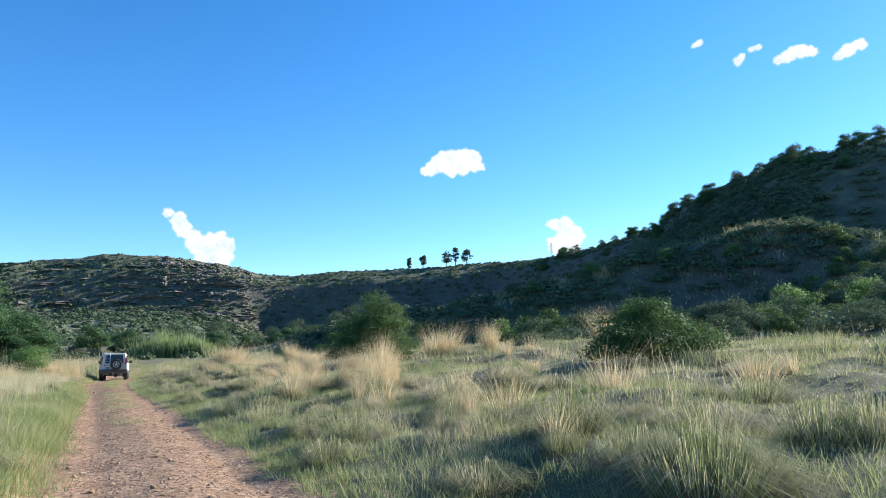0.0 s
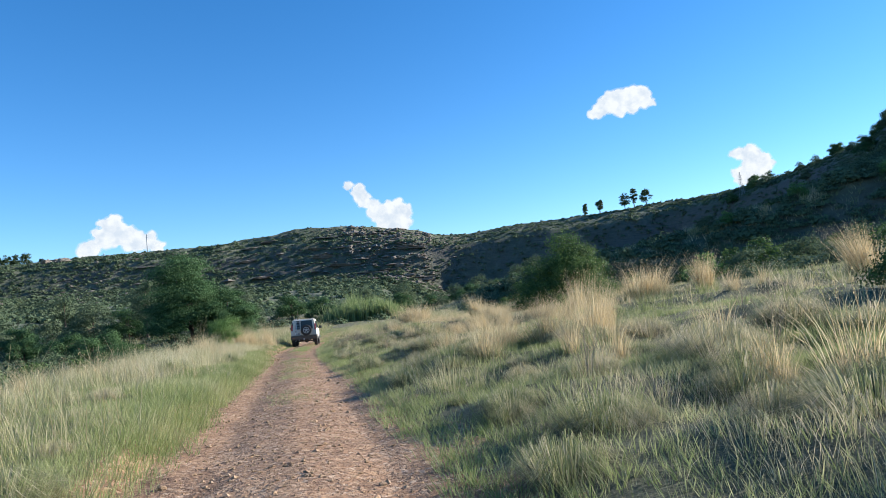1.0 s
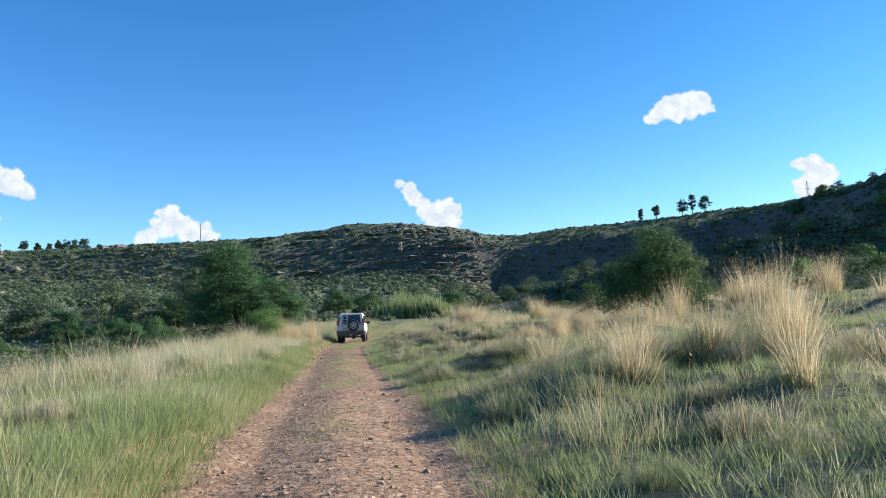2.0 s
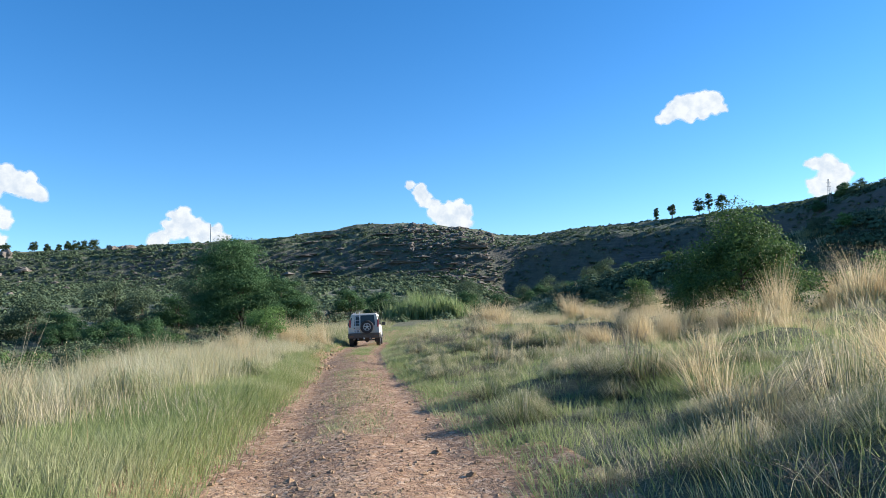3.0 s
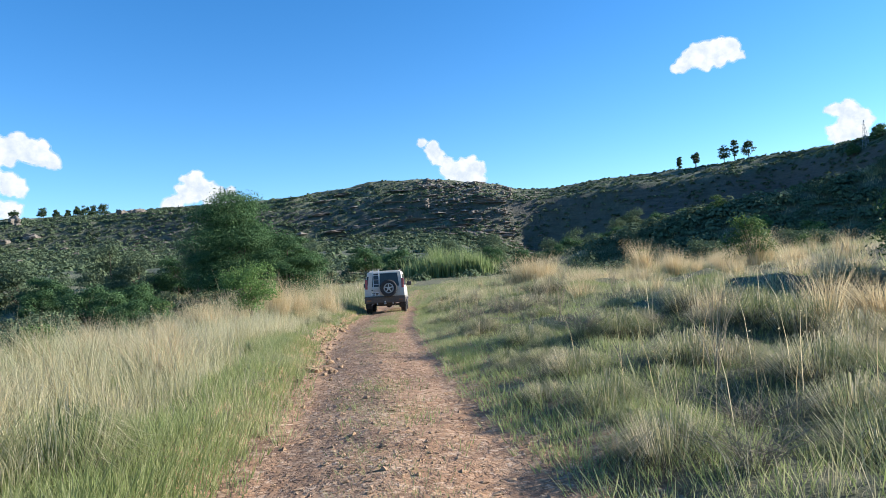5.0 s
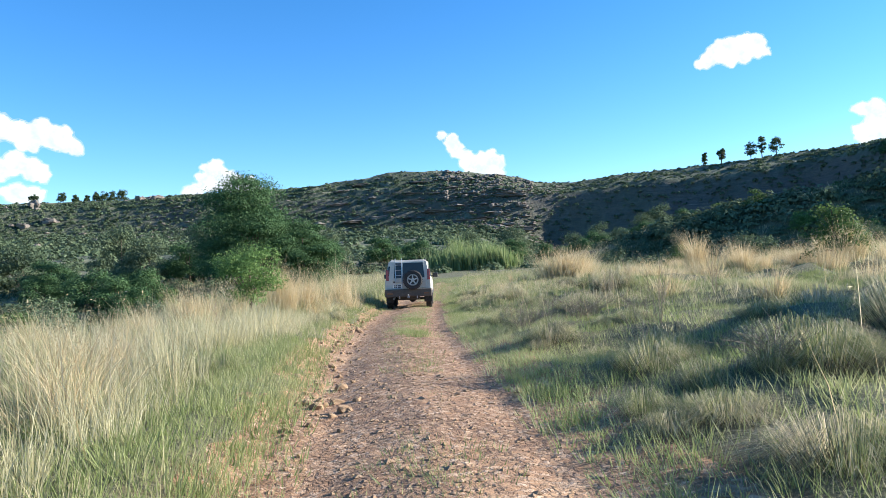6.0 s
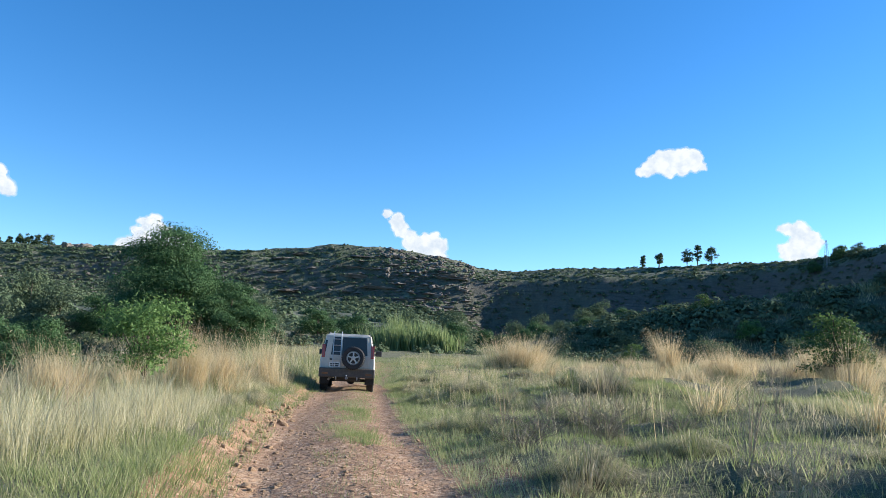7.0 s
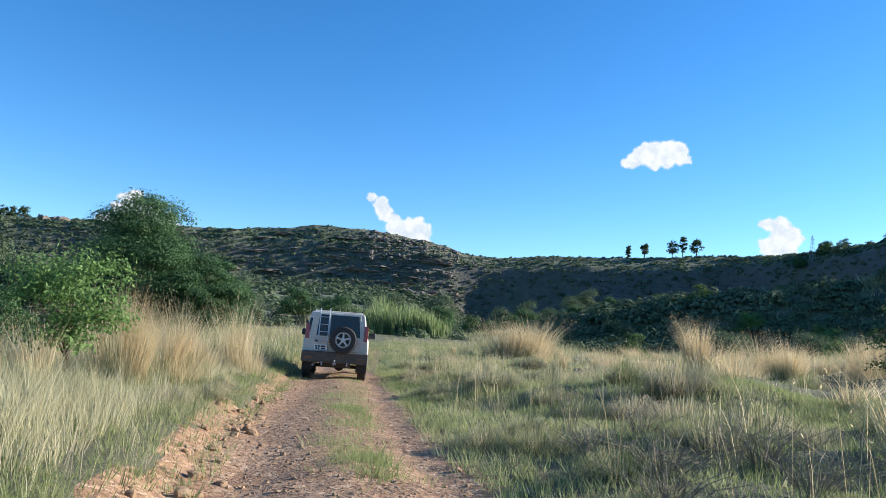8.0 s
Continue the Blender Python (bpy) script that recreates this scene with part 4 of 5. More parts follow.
VALLEY = [(0, -38, 104, 1.0), (1, -44, 98, 1.1), (0, -50, 108, 0.9), (1, -33, 100, 0.8), (1, -56, 96, 1.0), (0, -36, 126, 1.1), (1, -20, 120, 1.15), (0, -18, 134, 1.3), (0, -9, 128, 0.9), (1, -2, 138, 1.0),
          (1, 3, 132, 0.8), (0, -26, 138, 1.25), (2, -17, 206, 0.9), (2, -24, 204, 0.7), (0, 20, 150, 0.85), (1, 27, 158, 0.8), (0, 34, 166, 0.9), (0, 42, 176, 0.9), (1, 49, 184, 0.9), (0, 56, 190, 1.0), (0, 64, 200, 1.1),
          (1, 30, 140, 0.6), (0, 38, 150, 0.7), (1, 72, 205, 1.0), (2, 66, 214, 1.2), (0, 12, 146, 0.7), (1, -48, 84, 0.8), (0, -60, 112, 1.0), (1, -30, 92, 0.55), (0, -41, 90, 0.6)]
vr = np.random.RandomState(63)
VALLEY += [(1, vr.uniform(-48, -17), vr.uniform(68, 96), vr.uniform(0.4, 0.7)) for k in range(16)]
VALLEY += [(k % 2, vr.uniform(14, 52), 0, vr.uniform(0.45, 0.85)) for k in range(26)]
VALLEY = [(kind, x, y or 132 + x * 0.75 + vr.uniform(-7, 7), s) for kind, x, y, s in VALLEY]
for k, (kind, x, y, s) in enumerate(VALLEY):
    copy_thing(PATTERN[kind], Matrix.LocRotScale((x, y, at_ground(x, y, 0.1)), Euler((0, 0, k * 2.1)), (s, s, s * (0.9 + 0.2 * (k % 3) / 2))))

# rounded trees along the near hill's skyline
cr = np.random.RandomState(55)
for k in range(46):
    a = cr.uniform(34, 62)
    r = float(np.interp(a, [30, 37, 42, 48, 57, 70], [390, 340, 270, 215, 175, 165])) * (cr.uniform(0.965, 1.01) if k % 3 else cr.uniform(0.86, 0.96))
    x, y, s = r * math.sin(radians(a)), 18 + r * math.cos(radians(a)), cr.uniform(0.45, 0.8) * (0.75 + r / 600)
    copy_thing(PATTERN[k % 2], Matrix.LocRotScale((x, y, at_ground(x, y, 0.2)), Euler((0, 0, k * 1.7)), (s, s, s * cr.uniform(0.9, 1.2))))

# shrubs of the near slope
NEAR = [tree("slope_shrub", "dark green rounded shrub on the shaded slope", "shrub", (36.0, 84.0), 2.6, 3.8, 2600, 0.085, SCRUB_LEAF, 330, 0.0, 14, 0.8, group="slope shrubs"),
        tree("slope_shrub", "dark green rounded shrub on the shaded slope", "shrub", (43.0, 80.0), 3.2, 3.6, 2800, 0.085, BUSH_LEAF, 331, 0.05, 14, 0.85, group="slope shrubs")]
for k in range(46):
    a, r = radians(rng.uniform(18, 66)), rng.uniform(62, 118)
    x, y = r * math.sin(a), 18 + r * math.cos(a)
    s = rng.uniform(0.55, 1.25)
    copy_thing(NEAR[k % 2], Matrix.LocRotScale((x, y, at_ground(x, y, 0.1)), Euler((0, 0, k * 1.3)), (s, s, s * rng.uniform(0.8, 1.1))))


# a few paler shrubs on the slope; their brighter leaf colour stands for sunlight
PALE = tree("slope_shrub", "light green slope shrub with sunlight put into its leaf colour", "shrub", (41.0, 88.0), 2.8, 3.4, 2600, 0.085, BRIGHT_LEAF, 333, 0.03, 14, 0.9, group="slope shrubs")
for k, (x, y, s) in enumerate([(33.5, 78.0, 0.7), (47.0, 82.0, 1.0), (52.0, 92.0, 0.9), (57.0, 76.0, 0.9), (66.0, 84.0, 1.1), (44.0, 104.0, 1.0), (60.0, 66.0, 0.8), (38.0, 63.0, 0.7), (70.0, 95.0, 1.0), (77.0, 86.0, 1.0), (82.0, 78.0, 0.9), (62.0, 101.0, 0.9)]):
    copy_thing(PALE, Matrix.LocRotScale((x, y, at_ground(x, y, 0.1)), Euler((0, 0, k * 1.4)), (s, s, s)))

# a thicket climbs the foot of the spur beside the start of the track
th = np.random.RandomState(61)
for k in range(84):
    if k < 58:
        a, r, s = radians(th.uniform(31, 60)), th.uniform(58, 110), th.uniform(0.6, 1.15)
    else:
        a, r, s = radians(th.uniform(44, 62)), th.uniform(34, 54), th.uniform(0.4, 0.7)
    x, y = r * math.sin(a), r * math.cos(a)
    copy_thing(PALE if k % 14 == 0 else NEAR[k % 5 == 0], Matrix.LocRotScale((x, y, at_ground(x, y, 0.1)), Euler((0, 0, k * 1.1)), (s * 1.1, s * 1.1, s * th.uniform(0.9, 1.2))))

# dark shrubs down in the hollow
for k, (x, y, s) in enumerate([(-13, 44, 0.6), (-15, 50, 0.8), (-17, 47, 0.7), (-14, 56, 0.8), (-20, 55, 1.0), (-22, 62, 1.0), (-17, 63, 0.9), (-26, 58, 1.0), (-12, 66, 0.8), (-29, 68, 1.1), (-21, 72, 1.1), (-15, 76, 0.9)]):
    copy_thing(NEAR[k % 2], Matrix.LocRotScale((x, y, at_ground(x, y, 0.1)), Euler((0, 0, k * 1.9)), (s * 1.2, s * 1.2, s)))


# the scrub that covers the hills
def scrub(rng, x, y, size, quads, leaf):
    k = np.repeat(np.arange(len(x)), quads)
    n = len(k)
    d = ball(rng, n)
    d[:, 2] = np.abs(d[:, 2])
    z = surface(x, y)
    lobe = ball(np.random.RandomState(9), len(x) * 3).reshape(len(x), 3, 3) * 0.45
    off = lobe[k, rng.randint(0, 3, n)]
    c = np.stack([x[k], y[k], z[k] - 0.1], 1) + (d * rng.uniform(0.6, 1.0, (n, 1)) * 0.62 + off * np.array([1, 1, 0.4])) * size[k][:, None] * np.array([1, 1, 0.95])
    c[:, 2] = np.maximum(c[:, 2], z[k] + 0.05 * size[k])
    return flake_arrays(rng, c, 1.8 * d + np.array([0, 0, 0.6]), leaf * size[k])


def spread_out(rng, n, a0, a1, r0, r1):
    a, r = np.radians(rng.uniform(a0, a1, n)), np.sqrt(rng.uniform(r0**2, r1**2, n))
    return r * np.sin(a), 18 + r * np.cos(a)


xa, ya = spread_out(rng, 14500, -42, 62, 100, 430)
xb, yb = spread_out(rng, 1400, 16, 70, 84, 125)
xg, yg = spread_out(rng, 1100, 20, 66, 112, 200)
xd, yd = spread_out(rng, 420, -46, -5, 60, 95)
xe, ye = spread_out(rng, 90, 14, 24, 84, 108)
xh, yh = spread_out(rng, 400, 46, 80, 30, 62)
am = np.concatenate([rng.uniform(-34, -6, 6500), rng.uniform(-8, 13, 2500)])
rm = np.interp(am, [-60, -26, -10, 10, 30], [430, 420, 385, 370, 390]) * rng.uniform(0.80, 0.99, 9000)
xm, ym = rm * np.sin(np.radians(am)), 18 + rm * np.cos(np.radians(am))
xb, yb = np.concatenate([xb, xd, xe, xg, xh]), np.concatenate([yb, yd, ye, yg, yh])
ac = np.concatenate([rng.uniform(-30, 58, 7000), rng.uniform(4, 38, 600)])
rc = np.interp(ac, [-60, -26, -10, 10, 30, 37, 42, 48, 57, 70], [430, 420, 385, 370, 390, 340, 270, 215, 175, 165]) * rng.uniform(0.80, 1.0, 7600)
xc, yc = rc * np.sin(np.radians(ac)), 18 + rc * np.cos(np.radians(ac))
x, y = np.concatenate([xa, xb, xc, xm]), np.concatenate([ya, yb, yc, ym])
r, az = np.hypot(x, y - 18), np.degrees(np.arctan2(x, y - 18))
rim = np.interp(az, [-60, -26, -10, 10, 30, 37, 42, 48, 57, 70], [430, 420, 385, 370, 390, 340, 270, 215, 175, 165])
cliff = (r > rim * 0.85) & (r < rim * 0.975)
crest = r > rim * 0.975
dens = 0.85 + 0.5 * fbm(x, y, 45, 121, 3)
dens = np.where(cliff, np.interp(az, [-30, -14, -4, 12, 20, 40, 60], [0.95, 0.9, 0.75, 0.55, 0.4, 0.75, 1.0]), dens)
dens = np.where(crest, np.interp(az, [-30, -10, 0, 12, 35, 42, 60], [0.4, 0.35, 0.2, 0.35, 0.6, 1.0, 1.0]), dens)
keep = (rng.rand(len(x)) < dens) & (r < rim * 1.06)
x, y, r, az, crest, cliff = x[keep], y[keep], r[keep], az[keep], crest[keep], cliff[keep]
size = rng.uniform(0.9, 2.1, len(x)) * np.where(crest, np.interp(az, [-30, 0, 36, 45, 60], [0.7, 0.55, 0.8, 1.0, 1.0]), 1.0) * np.where(cliff, 0.78, 1.0)
size = size * np.where((az > 18) & (r < 200), 1.25, 1.0)
size = size * np.where(r < 62, 0.7, 1.0)
size = size * np.where(cliff & (az < 13), rng.uniform(0.5, 1.1, len(x)), 1.0)
far, close, hard_by = (r > 170) & ~((az > 38) & (r < 290)), (r < 100) & (r >= 64), r < 64
sets = [scrub(rng, x[far], y[far], size[far] * 1.1, 22, 0.34), scrub(rng, x[~far & (r >= 100)], y[~far & (r >= 100)], size[~far & (r >= 100)], 150, 0.112), scrub(rng, x[hard_by], y[hard_by], size[hard_by], 300, 0.062), scrub(rng, x[close], y[close], size[close], 170, 0.095)]
v, f = join_arrays(sets)
hill_scrub = part("hillside_scrub", array_mesh("hillside_scrub", v, f), SCRUB_LEAF)
tagged(hill_scrub, "dark olive scrub and thorn bushes covering the hillsides", "scrub", "", "stuff")

# reeds beyond the bend
rr = np.random.RandomState(77)
n = 620
x, y = np.where(rr.rand(n) < 0.6, rr.normal(7.6, 1.9, n), rr.normal(13.2, 1.5, n)), rr.uniform(123, 131, n)
h = np.interp(x, [5.5, 8, 11, 14, 17.5], [2.5, 3.3, 3.4, 2.9, 2.0]) * rr.uniform(0.5, 1.1, n) * np.exp(0.5 * fbm(x, y, 3.0, 171, 3))
v, f = tufts(rr, x, y, surface(x, y), 11, h, rr.uniform(0.08, 0.28, n), np.full(n, 0.3), np.full(n, 0.1))
reeds = part("reeds", array_mesh("reeds", v, f), REED_LEAF)
tagged(reeds, "tall green reed bed beyond the bend in the track", "reeds", "", "stuff")


# ---- stones and rocks ----
def stone_mesh(seed, cuts, name, material, flat=0.7, jag=0.28, block=0.5):
    bm = bmesh.new()
    bmesh.ops.create_icosphere(bm, subdivisions=cuts, radius=0.5)
    r = np.random.RandomState(seed)
    o = r.uniform(0, 50, 3)
    for v in bm.verts:
        box = v.co.normalized()
        v.co *= (1 - block) + block / (abs(box.x) ** 5 + abs(box.y) ** 5 + abs(box.z) ** 5) ** 0.2
        k = 1 + jag * noise.noise(v.co * 2.3 + Vector(o)) * 1.6 + jag * 0.5 * noise.noise(v.co * 6.0 - Vector(o))
        v.co = Vector((v.co.x * 1.15, v.co.y * 0.9, v.co.z * flat)) * k
    me = bm_mesh(name, bm, False)
    me.materials.append(material)
    return me


STONES = [stone_mesh(400 + k, 2, "stone", STONE, 0.55 + 0.08 * k) for k in range(4)]
sr = np.random.RandomState(31)
for k in range(60):
    y = sr.uniform(4, 62)
    edge = sr.rand() < 0.65
    d = float(road_half(y)) * (-sr.uniform(0.7, 1.05) if edge and y > 26 else sr.uniform(-1.0, 1.0))
    s = sr.uniform(0.035, 0.09) * (1.6 if edge and 35 < y < 50 else 1.0)
    x = float(road_centre(y)) + d
    ob = new("stone", STONES[k % 4])
    z = float(road_height(np.array([x]), np.array([y]))[0])
    ob.matrix_world = Matrix.LocRotScale((x, y, z + s * 0.12), Euler((sr.uniform(-0.3, 0.3), sr.uniform(-0.3, 0.3), sr.uniform(0, 6))), (s, s, s))
    tagged(ob, "rough reddish-brown stone lying on the gravel track", "stone", "loose stones on the track")

for k in range(230):
    y = sr.uniform(33.5, 50)
    d = -float(road_half(y)) + 0.12 + 0.2 * sr.normal()
    s = float(np.clip(sr.gamma(2.2, 0.026), 0.025, 0.13))
    x = float(road_centre(y)) + d
    ob = new("stone", STONES[(k + 1) % 4])
    ob.matrix_world = Matrix.LocRotScale((x, y, float(road_height(np.array([x]), np.array([y]))[0]) + s * 0.1), Euler((sr.uniform(-0.4, 0.4), sr.uniform(-0.4, 0.4), sr.uniform(0, 6))), (s, s, s))
    tagged(ob, "angular orange-brown stone in the eroded bank", "stone", "stones of the washed-out bank")

n = 17000
y = sr.uniform(3, 64, n)
x = road_centre(y) + road_half(y) * np.clip(sr.normal(0, 0.62, n), -1.15, 1.15)
s = sr.gamma(2.0, 0.0046, n) + 0.005
octa = np.array([[1, 0, 0], [0, 1, 0], [-1, 0, 0], [0, -1, 0], [0, 0, 0.5], [0, 0, -0.5]], float)
v = octa[None] * s[:, None, None] * sr.uniform(0.35, 1.5, (n, 6, 3))
turn = sr.uniform(0, 6.28, n)
cs, sn = np.cos(turn)[:, None], np.sin(turn)[:, None]
v = np.stack([v[..., 0] * cs - v[..., 1] * sn, v[..., 0] * sn + v[..., 1] * cs, v[..., 2]], -1)
v += np.stack([x, y, road_height(x, y) + s * 0.15], -1)[:, None]
tri = np.array([[0, 1, 4], [1, 2, 4], [2, 3, 4], [3, 0, 4], [1, 0, 5], [2, 1, 5], [3, 2, 5], [0, 3, 5]])
gravel = part("gravel", array_mesh("gravel", v.reshape(-1, 3), (np.arange(n)[:, None, None] * 6 + tri[None]).reshape(-1, 3)), STONE)
tagged(gravel, "loose red-brown gravel strewn over the track", "gravel", "", "stuff")

BOULDERS = [stone_mesh(420 + k, 3, "boulder", ROCK, 0.75, 0.36, 0.8) for k in range(4)]
br = np.random.RandomState(33)
LEDGE = surface_material("weathered_dark_sandstone", ((0.3, (0.08, 0.067, 0.056)), (0.5, (0.16, 0.13, 0.105)), (0.7, (0.30, 0.24, 0.19))), 0.25, 1.4, 0.95, 1.0, 0.6)
LEDGES = [stone_mesh(440 + k, 3, "rock_ledge", LEDGE, 0.8, 0.5, 0.8) for k in range(4)]
ROCKS = [(-17.8, 5.6, 392, 5.0), (-18.3, 5.3, 388, 4.0), (-17.2, 5.0, 384, 4.6), (-25.0, 5.6, 398, 5.5), (-24.0, 4.6, 376, 4.6), (-25.6, 4.4, 376, 4.0)]
for k in range(120):
    if k < len(ROCKS):
        a, el, r, s = ROCKS[k]
    else:
        zone = k % 3
        a = br.uniform(2.5, 10.5) if zone else br.uniform(-28, -12)
        r = float(np.interp(a, [-60, -26, -10, 10, 30], [430, 420, 385, 370, 390])) * (br.uniform(0.89, 0.985) if zone else br.uniform(0.80, 0.98))
        s = br.uniform(0.8, 2.6) * (1.0 if zone else 0.9)
    x, y = r * math.sin(radians(a)), 18 + r * math.cos(radians(a))
    ob = new("boulder", BOULDERS[k % 4])
    ob.matrix_world = Matrix.LocRotScale((x, y, at_ground(x, y, -0.1 * s)), Euler((br.uniform(-0.3, 0.3), 0, br.uniform(0, 6))), (s, s * br.uniform(0.8, 1.3), s * br.uniform(0.7, 1.2)))
    tagged(ob, "weathered pale brown sandstone boulder on the hilltop", "boulder", "hilltop boulders")


# broken rock strewn over the table hill's face
rk = np.random.RandomState(35)
n = 3000
a = np.concatenate([rk.normal(7.0, 2.4, n // 2), rk.uniform(-30, 13, n - n // 2)])
r = np.interp(a, [-60, -26, -10, 10, 30], [430, 420, 385, 370, 390]) * rk.uniform(0.85, 0.995, n)
x, y = r * np.sin(np.radians(a)), 18 + r * np.cos(np.radians(a))
keep = fbm(x, y, 26, 181, 3) + 0.15 * (np.abs(a - 7) < 3.5) > 0.06
x, y, a = x[keep], y[keep], a[keep]
n = len(x)
s = rk.gamma(2.0, 0.24, n) + 0.2
v = octa[None] * s[:, None, None] * rk.uniform(0.5, 1.5, (n, 6, 3)) * np.array([1.5, 1.0, 0.9])
cs, sn = np.cos(np.radians(-a))[:, None], np.sin(np.radians(-a))[:, None]
v = np.stack([v[..., 0] * cs - v[..., 1] * sn, v[..., 0] * sn + v[..., 1] * cs, v[..., 2]], -1) + np.stack([x, y, surface(x, y)], -1)[:, None]
rubble = part("hill_rubble", array_mesh("hill_rubble", v.reshape(-1, 3), (np.arange(n)[:, None, None] * 6 + tri[None]).reshape(-1, 3)), ROCK)
tagged(rubble, "broken brown sandstone blocks strewn over the hill's face", "rocks", "", "stuff")


# long slabs that crop out along the hill's rim
for k in range(28):
    a = br.uniform(-13, 11)
    rim_r = float(np.interp(a, [-60, -26, -10, 10, 30, 37], [430, 420, 385, 370, 390, 340]))
    r = rim_r * br.uniform(0.875, 0.965)
    x, y = r * math.sin(radians(a)), 18 + r * math.cos(radians(a))
    ob = new("rock_ledge", LEDGES[k % 4])
    w = br.uniform(4, 14)
    ob.matrix_world = Matrix.LocRotScale((x, y, at_ground(x, y, 0.5)), Euler((0, br.uniform(-0.06, 0.06), radians(-a) + br.uniform(-0.25, 0.25))), (w, br.uniform(3, 6), br.uniform(0.8, 2.4)))
    tagged(ob, "long layered sandstone ledge along the hill's rim", "rock", "rock ledges")


# ---- far ridge: pines, masts ----
def polar(az, r):
    x, y = r * math.sin(radians(az)), 18 + r * math.cos(radians(az))
    return x, y, at_ground(x, y, 0.3)


for k, (az, h, w, st) in enumerate([(23.1, 7.5, 3.4, 0.08), (24.2, 9.0, 4.8, 0.2), (26.2, 9.5, 6.4, 0.08), (26.9, 12.0, 4.4, 0.1), (27.8, 9.5, 6.4, 0.08)]):
    tree("pine_tree", "tall dark pine on the skyline with a bare trunk", "tree", polar(az, 388), h, w, 1500, 0.32, PINE_LEAF, 340 + k, st, 36, 0.9, clump=0.8, group="ridge pines")
for k, (az, h, w) in enumerate([(-25.0, 5.5, 6.0), (-23.3, 6.0, 5.0), (-22.5, 4.5, 4.5), (-21.8, 5.0, 3.6), (-21.2, 6.0, 4.5), (-20.7, 7.0, 7.0), (-20.1, 7.5, 6.0), (-19.5, 8.5, 7.0), (-18.6, 3.5, 5.0)]):
    tree("ridge_tree", "rounded dark tree on the skyline", "tree", polar(az, 418), h, w, 2200, 0.26, PINE_LEAF, 350 + k, 0.06, 30, 1.0, group="ridge trees", clump=0.75)

STEEL = plain_material("galvanised_steel", (0.32, 0.33, 0.34), 0.55, 0.6)


def bar(bm, a, b, r, sides=6):
    tube(bm, [a, b], [r, r], sides)


def lattice_tower(az, dist, height, foot, label):
    base = new("lattice_tower")
    base.matrix_world = pose(*polar(az, dist))
    tagged(base, label, "mast")
    top = foot * 0.16
    corner = lambda k, f: ((foot + (top - foot) * f) * (0.5 if k in (0, 3) else -0.5), (foot + (top - foot) * f) * (0.5 if k < 2 else -0.5), height * f)
    for k in range(4):
        bm = bmesh.new()
        bar(bm, corner(k, 0), corner(k, 1), 0.045)
        part("leg", bm, STEEL, base)
        bm = bmesh.new()
        for i in range(7):
            f0, f1 = i / 7, (i + 1) / 7
            bar(bm, corner(k, f0), corner((k + 1) % 4, f1), 0.02, 4)
            bar(bm, corner(k, f1), corner((k + 1) % 4, f1), 0.02, 4)
        part("bracing", bm, STEEL, base)
    for f in (0.72, 0.86):
        bm = bmesh.new()
        bar(bm, (-foot * 0.55, 0, height * f), (foot * 0.55, 0, height * f), 0.06)
        part("cross_arm", bm, STEEL, base)
    return base


def pole_mast(az, dist, height, label):
    base = new("radio_mast")
    base.matrix_world = pose(*polar(az, dist))
    tagged(base, label, "mast")
    bm = bmesh.new()
    tube(bm, [(0, 0, 0), (0, 0, height * 0.6), (0, 0, height)], [0.36, 0.30, 0.22], 8)
    part("pole", bm, STEEL, base)
    for f in (0.55, 0.85):
        bm = bmesh.new()
        bar(bm, (-0.6, 0, height * f), (0.6, 0, height * f), 0.08)
        part("antenna_arm", bm, STEEL, base)


lattice_tower(35.0, 330, 11.0, 1.8, "thin steel lattice tower on the skyline")
pole_mast(-11.5, 415, 13.0, "slim radio mast on the ridge")
pole_mast(-14.5, 415, 4.0, "short pole on the ridge")


# ---- clouds ----
def cloud_material(name, cover):
    """Bright vapour of the sky's backdrop; cover: how much of the sky behind it hides."""
    m, nt, nodes, links, bsdf = mat_base(name)
    pos = nodes.new("ShaderNodeTexCoord").outputs["Object"]
    billow, fine = noise_node(nodes, links, 0.022, 5, 0.6, pos), noise_node(nodes, links, 0.06, 6, 0.65, pos)
    tone = ramp_node(nodes, links, billow.outputs["Fac"], ((0.36, (0.36, 0.41, 0.47)), (0.58, (0.48, 0.505, 0.525))))
    glow = nodes.new("ShaderNodeEmission")
    links.new(tone.outputs["Color"], glow.inputs["Color"])
    clear = nodes.new("ShaderNodeBsdfTransparent")
    mx = nodes.new("ShaderNodeMixShader")
    mx.inputs["Fac"].default_value = 1.0
    if cover < 1:
        hide = ramp_node(nodes, links, fine.outputs["Fac"], ((0.40, (0, 0, 0)), (0.60, (cover,) * 3)))
        links.new(hide.outputs["Color"], mx.inputs["Fac"])
    links.new(clear.outputs["BSDF"], mx.inputs[1])
    links.new(glow.outputs["Emission"], mx.inputs[2])
    links.new(mx.outputs["Shader"], nodes["Material Output"].inputs["Surface"])
    return m


CLOUD = [cloud_material("cloud_white", 1.0), cloud_material("cloud_edge", 0.55), cloud_material("cloud_wisp", 0.28)]
SKINS = [("cloud_core", 0.88, -3.5, CLOUD[0]), ("cloud_edge", 0.93, -1.5, CLOUD[1]), ("cloud_wisp", 0.99, 1.0, CLOUD[2])]


